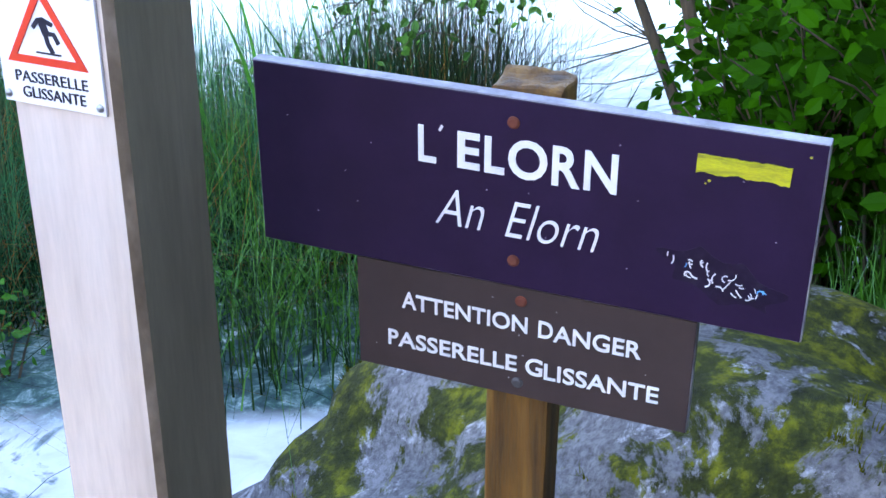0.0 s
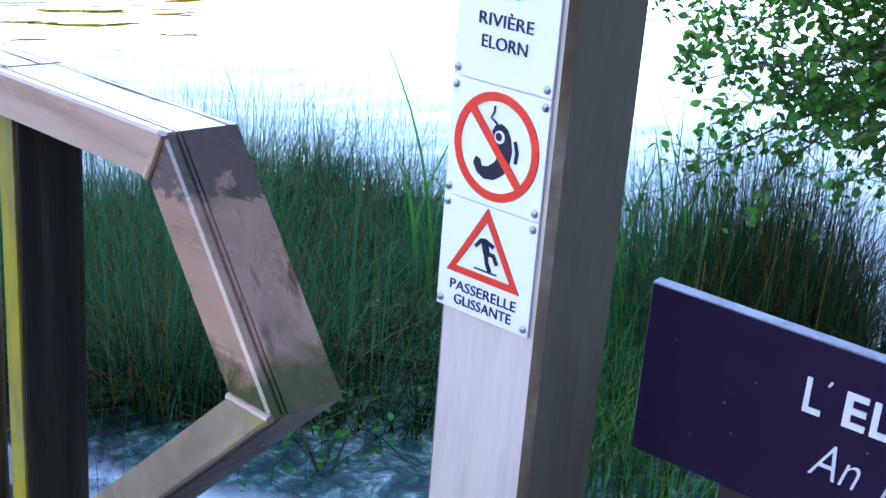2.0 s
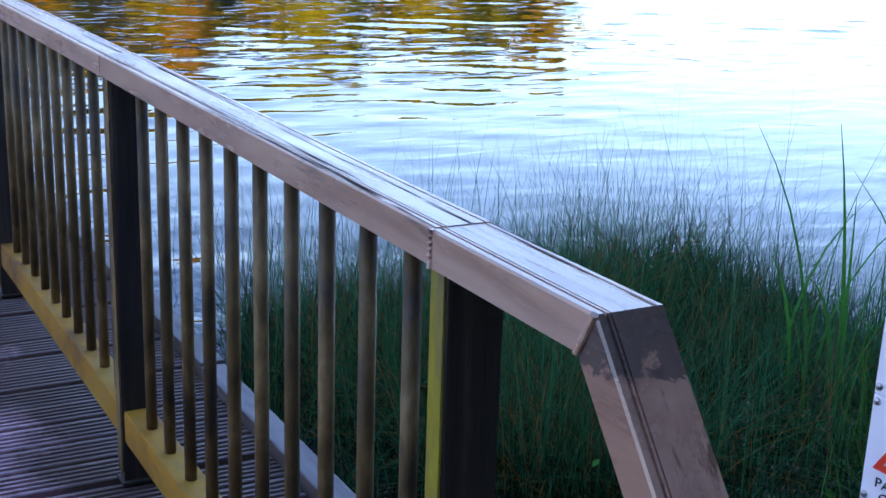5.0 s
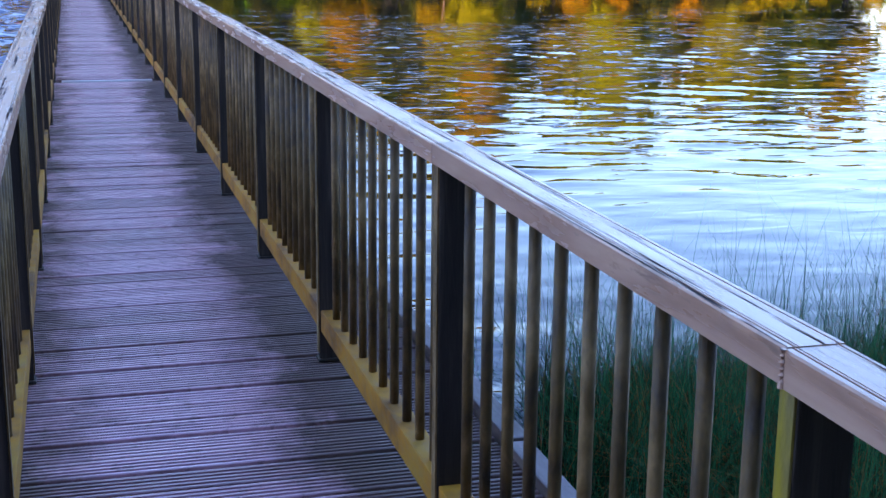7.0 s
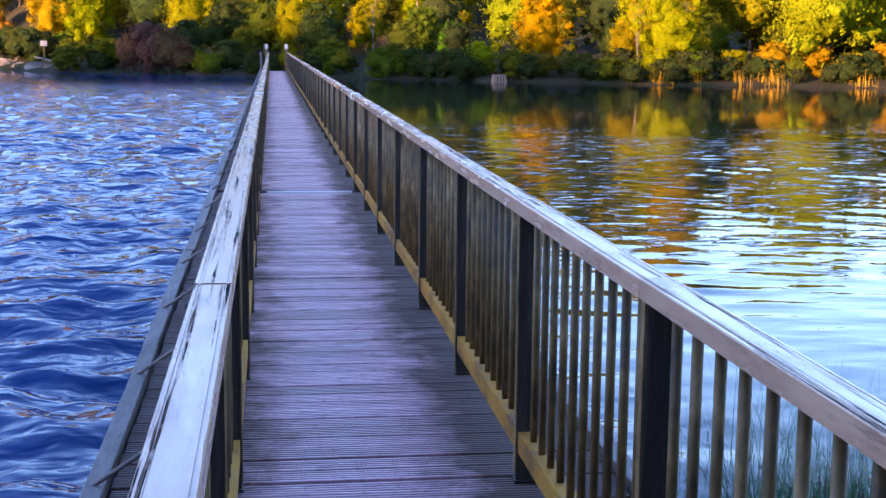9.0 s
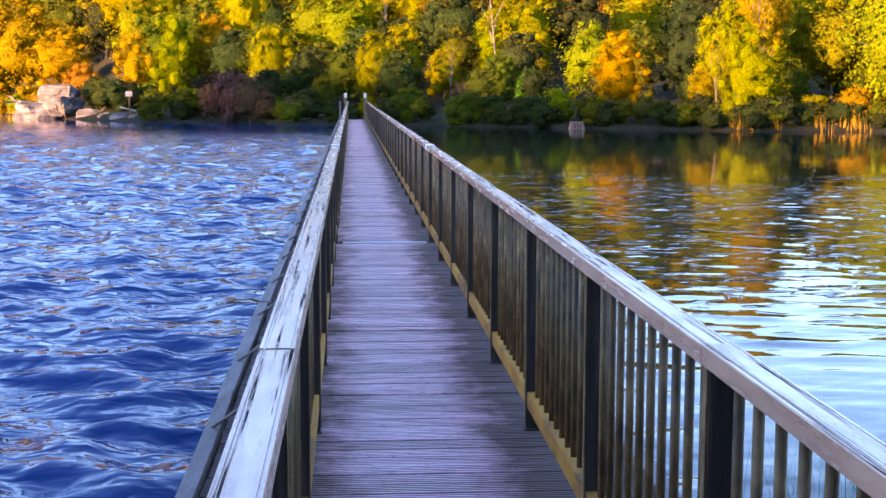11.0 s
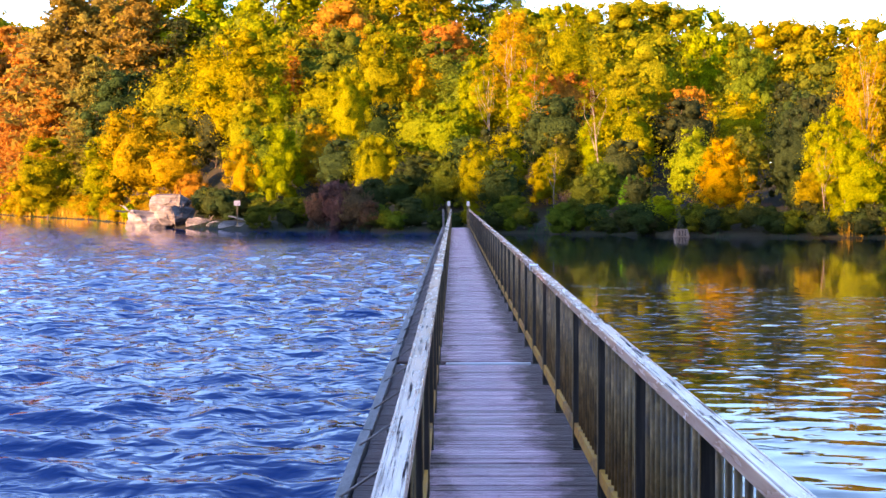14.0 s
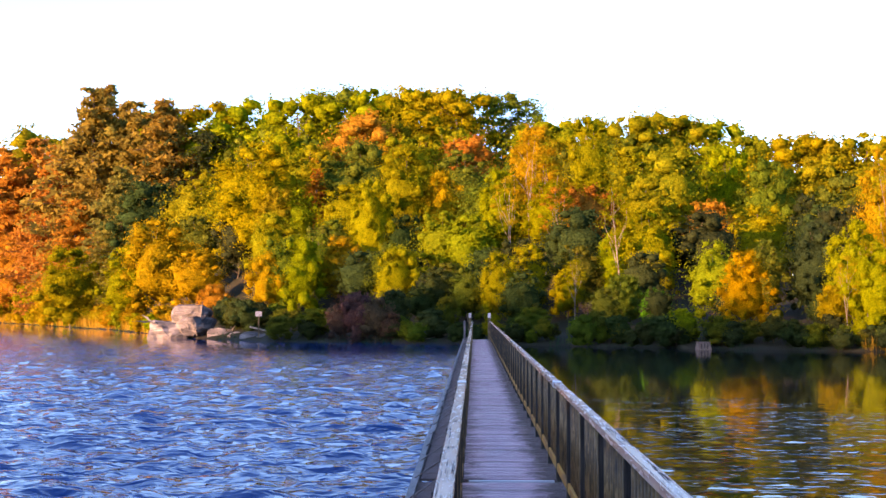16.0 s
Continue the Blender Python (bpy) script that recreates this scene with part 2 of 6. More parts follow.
def foam_material():
    """Scum on the water: whitish froth in swirls, green weed between it and the open water."""
    t = Tree("froth")
    co = t.moved((1, 1, 1), False)
    n1, n2, n3 = t.noise(co, 1.6, 6, 0.6, 0.8), t.noise(co, 7, 7, 0.65, 0.7), t.noise(co, 26, 4, 0.6, 0.5)
    sep = t.n.new("ShaderNodeSeparateXYZ")
    t.link(co, sep.inputs[0])
    froth = t.ramp(n2, [(0.26, (0.50, 0.47, 0.38)), (0.42, (0.62, 0.63, 0.63)), (0.62, (0.72, 0.74, 0.77))])
    froth = t.mix(t.grey(n3, 0.68, 0.72), froth, (0.06, 0.09, 0.03))
    weed = t.ramp(t.noise(co, 15, 7, 0.72, 0.6), [(0.38, (0.004, 0.034, 0.040)), (0.5, (0.015, 0.10, 0.085)), (0.58, (0.14, 0.27, 0.25)), (0.68, (0.6, 0.65, 0.64))])
    line = t.math("ADD", t.math("ADD", sep.outputs[1], t.math("MULTIPLY", n1, 0.5)), t.math("MULTIPLY", sep.outputs[0], 1.75))
    green = t.grey(t.math("MULTIPLY", line, 0.2), 0.77, 0.815)
    green = t.math("MAXIMUM", green, t.math("MULTIPLY", t.grey(t.noise(co, 3.2, 6, 0.65, 1.0), 0.57, 0.62), 0.8))
    cover = t.math("ADD", n1, t.math("MULTIPLY", n2, 0.35))
    cover = t.math("SUBTRACT", cover, t.math("MULTIPLY", t.math("MAXIMUM", t.math("SUBTRACT", sep.outputs[1], 0.85), 0.0), 0.35))
    cover = t.math("SUBTRACT", cover, t.math("MULTIPLY", t.math("MAXIMUM", t.math("SUBTRACT", 1.12, sep.outputs[0]), 0.0), 0.8))
    mask = t.grey(cover, 0.40, 0.50)
    t.bsdf.inputs["IOR"].default_value = 1.33
    t.bump(n2, 0.3, 0.01)
    t.link(t.ramp(t.math("MULTIPLY", mask, t.math("SUBTRACT", 1.6, green)), [(0, (0.06,) * 3), (1, (0.85,) * 3)]), t.bsdf.inputs["Roughness"])
    t.link(t.mix(mask, (0.008, 0.018, 0.02), t.mix(green, froth, weed)), t.bsdf.inputs["Base Color"])
    return t.mat


def deck_material():
    """Grooved planks, purplish and worn pale in the middle, wet and dark along the railings."""
    t = Tree("decking")
    place = t.n.new("ShaderNodeNewGeometry").outputs["Position"]
    n1, n2 = t.noise(t.moved((0.6, 14, 1)), 5, 6, 0.65, 0.2), t.noise(place, 2.6, 8, 0.74, 0.3)
    col = t.ramp(n1, [(0.3, (0.26, 0.125, 0.165)), (0.5, (0.56, 0.305, 0.385)), (0.72, (0.72, 0.435, 0.53))])
    info = t.n.new("ShaderNodeObjectInfo")
    own = t.math("FRACT", t.math("ADD", info.outputs["Random"], t.n.new("ShaderNodeNewGeometry").outputs["Random Per Island"]), 0.0)
    col = t.mix(1.0, col, t.ramp(own, [(0, (0.46, 0.40, 0.38)), (0.4, (0.8, 0.76, 0.76)), (1, (1.0, 1.0, 1.0))]), "MULTIPLY")
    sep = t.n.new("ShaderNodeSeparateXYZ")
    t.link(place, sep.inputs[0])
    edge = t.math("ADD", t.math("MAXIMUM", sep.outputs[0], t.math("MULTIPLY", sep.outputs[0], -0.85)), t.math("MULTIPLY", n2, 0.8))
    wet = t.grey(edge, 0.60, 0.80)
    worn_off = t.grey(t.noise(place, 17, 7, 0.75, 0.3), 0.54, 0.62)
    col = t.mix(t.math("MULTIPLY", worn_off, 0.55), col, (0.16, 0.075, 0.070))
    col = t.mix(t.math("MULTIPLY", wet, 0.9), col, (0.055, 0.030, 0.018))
    t.bump(n1, 0.35, 0.003)
    r = t.mix(wet, t.ramp(n1, [(0.3, (0.46,) * 3), (0.7, (0.30,) * 3)]), (0.7, 0.7, 0.7))
    t.link(t.mix(wet, (0.35,) * 3, (0.04,) * 3), t.bsdf.inputs["Sheen Weight"])
    t.bsdf.inputs["Sheen Roughness"].default_value = 0.35
    return t.out(col, r, 0.0, 0.8)


def cap_material(name="weathered_rail", end=False):
    """Worn rail: smooth brownish coat, dark broken cracks along it and grey dirt; the end piece is darker, with moss at its foot."""
    t = Tree(name)
    co = t.moved((1, 1, 1))
    n1, n2 = t.noise(t.moved((8, 0.9, 8)), 3, 5, 0.6, 0.2), t.noise(co, 40, 6, 0.65)
    col = t.ramp(n1, [(0.3, (0.36, 0.195, 0.13)), (0.5, (0.55, 0.32, 0.23)), (0.72, (0.66, 0.42, 0.31))])
    up = t.n.new("ShaderNodeSeparateXYZ")
    t.link(t.n.new("ShaderNodeNewGeometry").outputs["Normal"], up.inputs[0])
    crack = t.math("MULTIPLY", t.grey(t.noise(t.moved((75, 0.9, 1)), 1.0, 3, 0.7, 0.15), 0.572, 0.615), t.grey(t.noise(co, 7, 4, 0.6), 0.36, 0.46))
    crack = t.math("MULTIPLY", crack, t.grey(up.outputs[2], 0.8, 0.9))
    col = t.mix(crack, col, (0.02, 0.018, 0.022))
    stain = t.grey(t.noise(t.moved((14, 2.5, 14)), 2.0, 5, 0.65, 0.5), 0.60, 0.70)
    col = t.mix(t.math("MULTIPLY", stain, 0.5), col, (0.07, 0.055, 0.045))
    info = t.n.new("ShaderNodeObjectInfo")
    col = t.mix(1.0, col, t.ramp(info.outputs["Random"], [(0, (0.78, 0.76, 0.74)), (1, (1, 1, 1))]), "MULTIPLY")
    if end:
        col = t.mix(1.0, col, (0.80, 0.70, 0.66), "MULTIPLY")
        sep = t.n.new("ShaderNodeSeparateXYZ")
        t.link(t.co, sep.inputs[0])
        rough_ = t.noise(t.co, 16, 6, 0.7, 0.4)
        col = t.mix(t.grey(t.noise(t.moved((22, 6, 6)), 1.6, 5, 0.65), 0.58, 0.66), col, (0.12, 0.055, 0.03))
        low = t.math("SUBTRACT", t.math("ADD", t.math("MULTIPLY", rough_, 0.20), 0.725), sep.outputs[2])
        col = t.mix(t.grey(low, 0.0, 0.05), col, (0.050, 0.058, 0.014))
        high = t.math("ADD", t.math("MULTIPLY", rough_, 0.14), sep.outputs[2])
        col = t.mix(t.math("MULTIPLY", t.grey(high, 0.995, 1.03), 0.8), col, (0.05, 0.042, 0.04))
    t.bump(t.math("SUBTRACT", t.math("MULTIPLY", n2, 0.25), crack), 0.25, 0.003)
    r = t.mix(crack, t.ramp(n1, [(0.3, (0.32,) * 3), (0.7, (0.18,) * 3)]), (0.95, 0.95, 0.95))
    return t.out(col, r, 0.0, t.mix(crack, (0.55, 0.55, 0.55), (0.05, 0.05, 0.05)))


M = dict(
    water=water_material(), ground=ground_material(), froth=foam_material(), deck=deck_material(),
    boulder=rock_material("mossy_granite", 0.575), far_rock=rock_material("pale_granite", 0),
    cap=cap_material(), end=cap_material("stained_end", True),
    post=worn("dark_post", (0.010, 0.007, 0.005), (0.026, 0.018, 0.014), (0.085, 0.066, 0.056), 5, (9, 9, 0.5), (0.5, 0.8), 0.3),
    bar=worn("lichened_bar", (0.045, 0.024, 0.007), (0.16, 0.090, 0.022), (0.36, 0.22, 0.09), 14, (1, 1, 0.5), (0.45, 0.8), 0.3),
    kick=worn("lichened_rail", (0.13, 0.046, 0.004), (0.46, 0.19, 0.003), (0.44, 0.24, 0.02), 5, (1, 0.5, 1), (0.6, 0.9), 0.3, 0, 8, 0.1),
    return_rail=worn("lichened_return", (0.20, 0.13, 0.075), (0.34, 0.24, 0.15), (0.50, 0.40, 0.02), 9, (1, 1, 1), (0.4, 0.8), 0.3, 0, 5, 0.0),
    lichen=worn("yellow_lichen", (0.22, 0.17, 0.11), (0.44, 0.34, 0.006), (0.56, 0.44, 0.012), 7, (1, 1, 0.4), (0.8, 0.95), 0.5),
    beam=worn("grey_beam", (0.05, 0.038, 0.038), (0.13, 0.105, 0.11), (0.24, 0.20, 0.205), 3, (4, 0.6, 4), (0.4, 0.7), 0.3),
    strut=worn("rusty_strut", (0.10, 0.08, 0.07), (0.2, 0.16, 0.15), (0.3, 0.26, 0.25), 8),
    pale_box=worn("pale_boards", (0.08, 0.06, 0.046), (0.13, 0.105, 0.085), (0.18, 0.15, 0.13), 5, (4, 4, 0.6), (0.6, 0.85), 0.4),
    strip=plain("bare_metal", (0.62, 0.62, 0.66), 0.35, 0.6),
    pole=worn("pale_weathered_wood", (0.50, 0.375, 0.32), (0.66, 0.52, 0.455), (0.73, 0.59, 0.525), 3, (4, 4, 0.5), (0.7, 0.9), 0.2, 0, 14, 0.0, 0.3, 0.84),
    # the pole's wood again, darker, with the shade of its sides in the colour
    pole_dark=worn("shaded_side_wood", (0.23, 0.18, 0.122), (0.32, 0.25, 0.172), (0.38, 0.30, 0.21), 3, (4, 4, 0.5), (0.7, 0.9), 0.15, 0, 14, 0.0, 0.3, 0.8),
    pole_edge=worn("dirty_edge", (0.10, 0.06, 0.035), (0.24, 0.16, 0.11), (0.42, 0.32, 0.26), 14, (1, 1, 0.6), (0.7, 0.9), 0.3, 0, 6, 0.0),
    wood=worn("brown_wood", (0.06, 0.022, 0.004), (0.21, 0.080, 0.011), (0.36, 0.16, 0.03), 5, (8, 8, 0.6), (0.6, 0.85), 0.6, 0, 8, 0.0),
    board=plain("aubergine_board", (0.024, 0.010, 0.036), 0.5, 0, 0.25, 18, 0.15),
    board_low=plain("brown_board", (0.056, 0.034, 0.034), 0.6, 0, 0.2, 18, 0.2),
    edge=worn("chipped_edge", (0.22, 0.2, 0.22), (0.4, 0.38, 0.42), (0.55, 0.53, 0.56), 20, (1, 1, 1), (0.6, 0.8), 0.3),
    white=plain("white_paint", (0.78, 0.76, 0.78), 0.55, 0, 0.08, 60),
    panel=plain("white_panel", (0.80, 0.78, 0.84), 0.35, 0, 0.04, 20),
    red=plain("red_print", (0.88, 0.05, 0.022), 0.4, 0, 0.05),
    ink=plain("dark_print", (0.012, 0.012, 0.028), 0.4, 0, 0.05),
    blue=plain("blue_print", (0.02, 0.42, 0.78), 0.4, 0, 0.05),
    lime=plain("lime_print", (0.34, 0.46, 0.01), 0.4, 0, 0.05),
    pale=plain("pale_print", (0.62, 0.68, 0.36), 0.5, 0, 0.05),
    yellow=worn("yellow_paint", (0.34, 0.30, 0.003), (0.72, 0.64, 0.003), (0.84, 0.76, 0.006), 30, (1, 1, 5), (0.35, 0.6), 0.5),
    steel=plain("screw_steel", (0.5, 0.48, 0.47), 0.3, 0.9),
    dull_screw=plain("dull_screw", (0.10, 0.095, 0.10), 0.6, 0.5),
    smear=worn("rubbed_smear", (0.018, 0.009, 0.028), (0.023, 0.011, 0.035), (0.032, 0.021, 0.046), 60, (1, 1, 1), (0.5, 0.6), 0.2, spec=0.15),
    rust=plain("rust", (0.16, 0.035, 0.02), 0.9),
    bark=worn("bark", (0.05, 0.035, 0.022), (0.12, 0.08, 0.05), (0.22, 0.16, 0.11), 3, (4, 4, 0.6), (0.8, 0.95), 0.7),
    birch=worn("pale_bark", (0.16, 0.11, 0.075), (0.34, 0.27, 0.20), (0.46, 0.39, 0.31), 3, (3, 3, 1.5), (0.8, 0.95), 0.4),
    leaf=leafy("tree_leaves", 0.22, 0.50, None, 0.0),
    leaf_mass=leaf_mass_material(),
    bramble=leafy("bramble_leaves", 0.75, 0.45, (0.004, 0.105, 0.004), 0.002),
    willow=leafy("willow_leaves", 0.6, 0.5, (0.050, 0.24, 0.045), 0.006),
    rush=leafy("rush_stems", 0.8, 0.25, (0.009, 0.140, 0.062), 0.002),
    # near black: the shade among the lower stems is in this colour
    rush_low=leafy("rush_foot_shade", 0.6, 0.2, (0.003, 0.026, 0.011), 0.0),
    sedge=leafy("sedge_blades", 0.7, 0.25, (0.016, 0.058, 0.024), 0.004),
    iris=leafy("iris_blades", 0.3, 0.4, (0.012, 0.22, 0.03), 0.01),
    grass=leafy("bank_grass", 0.5, 0.3, (0.016, 0.20, 0.012)),
    dry=leafy("dry_stems", 0.6, 0.2, (0.25, 0.115, 0.032), 0.004),
    gold_grass=leafy("golden_grass", 0.5, 0.35, (0.40, 0.24, 0.02), 0.004),
    brown_rush=leafy("brown_rush_stems", 0.6, 0.2, (0.050, 0.042, 0.022), 0.002),
    moss=leafy("moss_tufts", 0.6, 0.3, (0.085, 0.090, 0.008), 0.0),
)


# ---- builders ----
def part(name, bm, material, parent=None, label=""):
    me = bpy.data.meshes.new(name)
    bm.to_mesh(me)
    bm.free()
    me.materials.append(material)
    ob = new(name, me)
    ob.parent = parent
    return tagged(ob, label)


def piece(name, mesh, parent, m):
    ob = new(name, mesh)
    ob.parent = parent
    ob.matrix_basis = m
    return ob


def mesh_of(name, bm, material):
    me = bpy.data.meshes.new(name)
    bm.to_mesh(me)
    bm.free()
    me.materials.append(material)
    return me


def empty(name, label, category, m=None, group="", kind=""):
    ob = new(name)
    ob.empty_display_size = 0.1
    if m is not None:
        ob.matrix_basis = m
    return tagged(ob, label, category, group, kind)


def box(bm, x0, x1, y0, y1, z0, z1, bevel=0.0, m=None):
    """A box with softened edges."""
    part_bm = bmesh.new()
    bmesh.ops.create_cube(part_bm, size=1)
    for v in part_bm.verts:
        v.co = ((x0 + x1) / 2 + v.co.x * (x1 - x0), (y0 + y1) / 2 + v.co.y * (y1 - y0), (z0 + z1) / 2 + v.co.z * (z1 - z0))
    if bevel:
        bmesh.ops.bevel(part_bm, geom=part_bm.edges[:], offset=bevel, segments=2, affect="EDGES", profile=0.6)
    if m is not None:
        part_bm.transform(m)
    me = bpy.data.meshes.new("tmp")
    part_bm.to_mesh(me)
    part_bm.free()
    bm.from_mesh(me)
    bpy.data.meshes.remove(me)
    return bm


def boxed(*a, **k):
    return box(bmesh.new(), *a, **k)


def tube(bm, pts, radii, sides=6):
    """A tapered tube along points."""
    rings = []
    pts = [Vector(p) for p in pts]
    for i, p in enumerate(pts):
        d = (pts[min(i + 1, len(pts) - 1)] - pts[max(i - 1, 0)]).normalized()
        q = d.to_track_quat("Z", "Y")
        r = radii[i] if isinstance(radii, (list, tuple)) else radii
        rings.append([bm.verts.new(p + q @ Vector((r * math.cos(a), r * math.sin(a), 0))) for a in (2 * math.pi * k / sides for k in range(sides))])
    for a, b in zip(rings, rings[1:]):
        for k in range(sides):
            bm.faces.new((a[k], a[(k + 1) % sides], b[(k + 1) % sides], b[k]))
    bm.faces.new(rings[0][::-1]), bm.faces.new(rings[-1])
    return bm


def smooth(ob):
    for p in ob.data.polygons:
        p.use_smooth = True
    return ob


def quads_mesh(name, verts, material, size=4):
    """A mesh of separate polygons with the given number of corners, from an array of corners."""
    v = np.asarray(verts, float).reshape(-1, 3)
    me = bpy.data.meshes.new(name)
    me.from_pydata(v.tolist(), [], np.arange(len(v)).reshape(-1, size).tolist())
    me.materials.append(material)
    return me


def lettering(text, width, height, material, parent, x, z, name="lettering", shear=0.0, bold=0.0, depth=0.0012):
    """A line of writing on a board: its lower left corner at x, z on the board's face, stretched to a width and height."""
    cu = bpy.data.curves.new(name, "FONT")
    cu.body, cu.shear, cu.offset, cu.extrude = text, shear, bold, 0.01
    cu.resolution_u = 4
    tmp = new("tmp", cu)
    bpy.context.view_layer.update()
    me = bpy.data.meshes.new_from_object(tmp.evaluated_get(bpy.context.evaluated_depsgraph_get()))
    bpy.data.objects.remove(tmp)
    co = np.empty(len(me.vertices) * 3)
    me.vertices.foreach_get("co", co)
    co = co.reshape(-1, 3)
    lo, hi = co.min(0), co.max(0)
    co = (co - lo) / np.maximum(hi - lo, 1e-9)
    flat = np.stack([x + co[:, 0] * width, -co[:, 2] * depth, z + co[:, 1] * height], 1)
    me.vertices.foreach_set("co", flat.ravel())
    me.update()
    me.materials.clear()
    me.materials.append(material)
    me.name = name
    ob = new(name, me)
    ob.parent = parent
    return ob


def stroke(pts, wide, depth=0.0012, close=False):
    """A flat painted line on a board's face (x, z), raised by a paint's depth."""
    bm = bmesh.new()
    p = [Vector((a, 0, b)) for a, b in pts]
    n = len(p)
    left, right = [], []
    for i in range(n):
        a = p[(i - 1) % n] if close or i else p[i]
        b = p[(i + 1) % n] if close or i < n - 1 else p[i]
        d = (b - a).normalized()
        side = Vector((-d.z, 0, d.x)) * wide / 2
        if close and 0 < i + 1:
            d1, d2 = (p[i] - a).normalized(), (b - p[i]).normalized()
            side /= max(0.5, abs(Vector((-d.z, 0, d.x)).dot(Vector((-d2.z, 0, d2.x)))))
        left.append(p[i] + side), right.append(p[i] - side)
    rows = [[bm.verts.new(q + Vector((0, y, 0))) for q in s] for y, s in ((-depth, left), (-depth, right), (0, right), (0, left))]
    for i in range(n if close else n - 1):
        j = (i + 1) % n
        for a, b in ((0, 1), (1, 2), (2, 3), (3, 0)):
            bm.faces.new((rows[a][i], rows[a][j], rows[b][j], rows[b][i]))
    if not close:
        for e in (0, -1):
            bm.faces.new([rows[k][e] for k in range(4)])
    bmesh.ops.recalc_face_normals(bm, faces=bm.faces[:])
    return bm


def patch(pts, depth=0.0012):
    """A flat painted area on a board's face, with an outline of points (x, z)."""
    bm = bmesh.new()
    face = bm.faces.new([bm.verts.new((a, 0, b)) for a, b in pts])
    ext = bmesh.ops.extrude_face_region(bm, geom=[face])
    bmesh.ops.translate(bm, verts=[v for v in ext["geom"] if isinstance(v, bmesh.types.BMVert)], vec=(0, -depth, 0))
    bmesh.ops.recalc_face_normals(bm, faces=bm.faces[:])
    return bm


# ---- ground and water ----
FAR_SHORE = [(-400, 330), (-140, 240), (-62, 169), (-33, 117), (-20, 88), (-13.5, 79), (-8, 77), (-1.6, 73), (1.5, 70), (7.4, 67), (11, 64), (17, 61), (30, 57), (45, 66), (70, 130), (200, 260), (600, 500)]


def far_shore(x):
    return float(np.interp(x, [a for a, _ in FAR_SHORE], [b for _, b in FAR_SHORE]))


def near_shore(x):
    return -0.25 + 0.18 * math.sin(1.3 * x + 0.4) + 0.12 * math.sin(3.1 * x) - (0.25 if x > 1 else 0) * min(1, max(0, x - 1)) + 0.5 * min(1, max(0, (x - 2.6) / 2))


def ease(v):
    v = min(1.0, max(0.0, v))
    return v * v * (3 - 2 * v)


def ground_height(x, y):
    a, b = near_shore(x) - y, y - far_shore(x)
    rough = noise.noise((x * 0.9, y * 0.9, 0)) * 0.05
    if a > -3 and b < 0:
        z = WATER - 0.25 + 0.62 * ease((a + 0.35) / 1.0) if a > -0.35 else WATER - 0.25 + 0.5 * (a + 0.35)
        z += rough * ease(a + 1)
        if a > 9:
            # unseen ridge behind the bridge head, its height set to shade the bridge
            rise = 8.0 + max(0.0, 0.2125 * -x - 7.0) - 2.0 * ease((-142 - x) / 6) if x > -178 else 34 - 20 * ease((-178 - x) / 30)
            z += rise * ease((a - 9) / 30) + 0.6 * noise.noise((x * 0.05, y * 0.05, 3))
        return z
    if b > -3:
        z = WATER - 0.3 + 0.16 * (b + 3) if b < 0 else WATER + 0.18 + min(b, 1.5) * 0.2
        low = 0.40 + 0.60 * ease((30 - x) / 28)
        if b > 1:
            z += (8.0 * ease((b - 1) / 42) + 1.2 * ease(b / 20) * noise.noise((x * 0.045, y * 0.045, 1))) * low
        return z + rough
    return -1.9


def graded(n, far, near=6.0):
    u = np.linspace(-1, 1, n)
    return far * np.sinh(near * u) / math.sinh(near)


def build_ground():
    xs, ys = graded(251, 1500, 7.2), graded(291, 1500, 7.2) - 0.3
    verts = [(x, y, ground_height(x, y)) for y in ys for x in xs]
    w = len(xs)
    faces = [(j * w + i, j * w + i + 1, (j + 1) * w + i + 1, (j + 1) * w + i) for j in range(len(ys) - 1) for i in range(w - 1)]
    me = bpy.data.meshes.new("ground")
    me.from_pydata(verts, [], faces)
    me.materials.append(M["ground"])
    ob = smooth(new("ground", me))
    return tagged(ob, "dark soil and leaf litter banks around the lake", "ground", kind="structure")


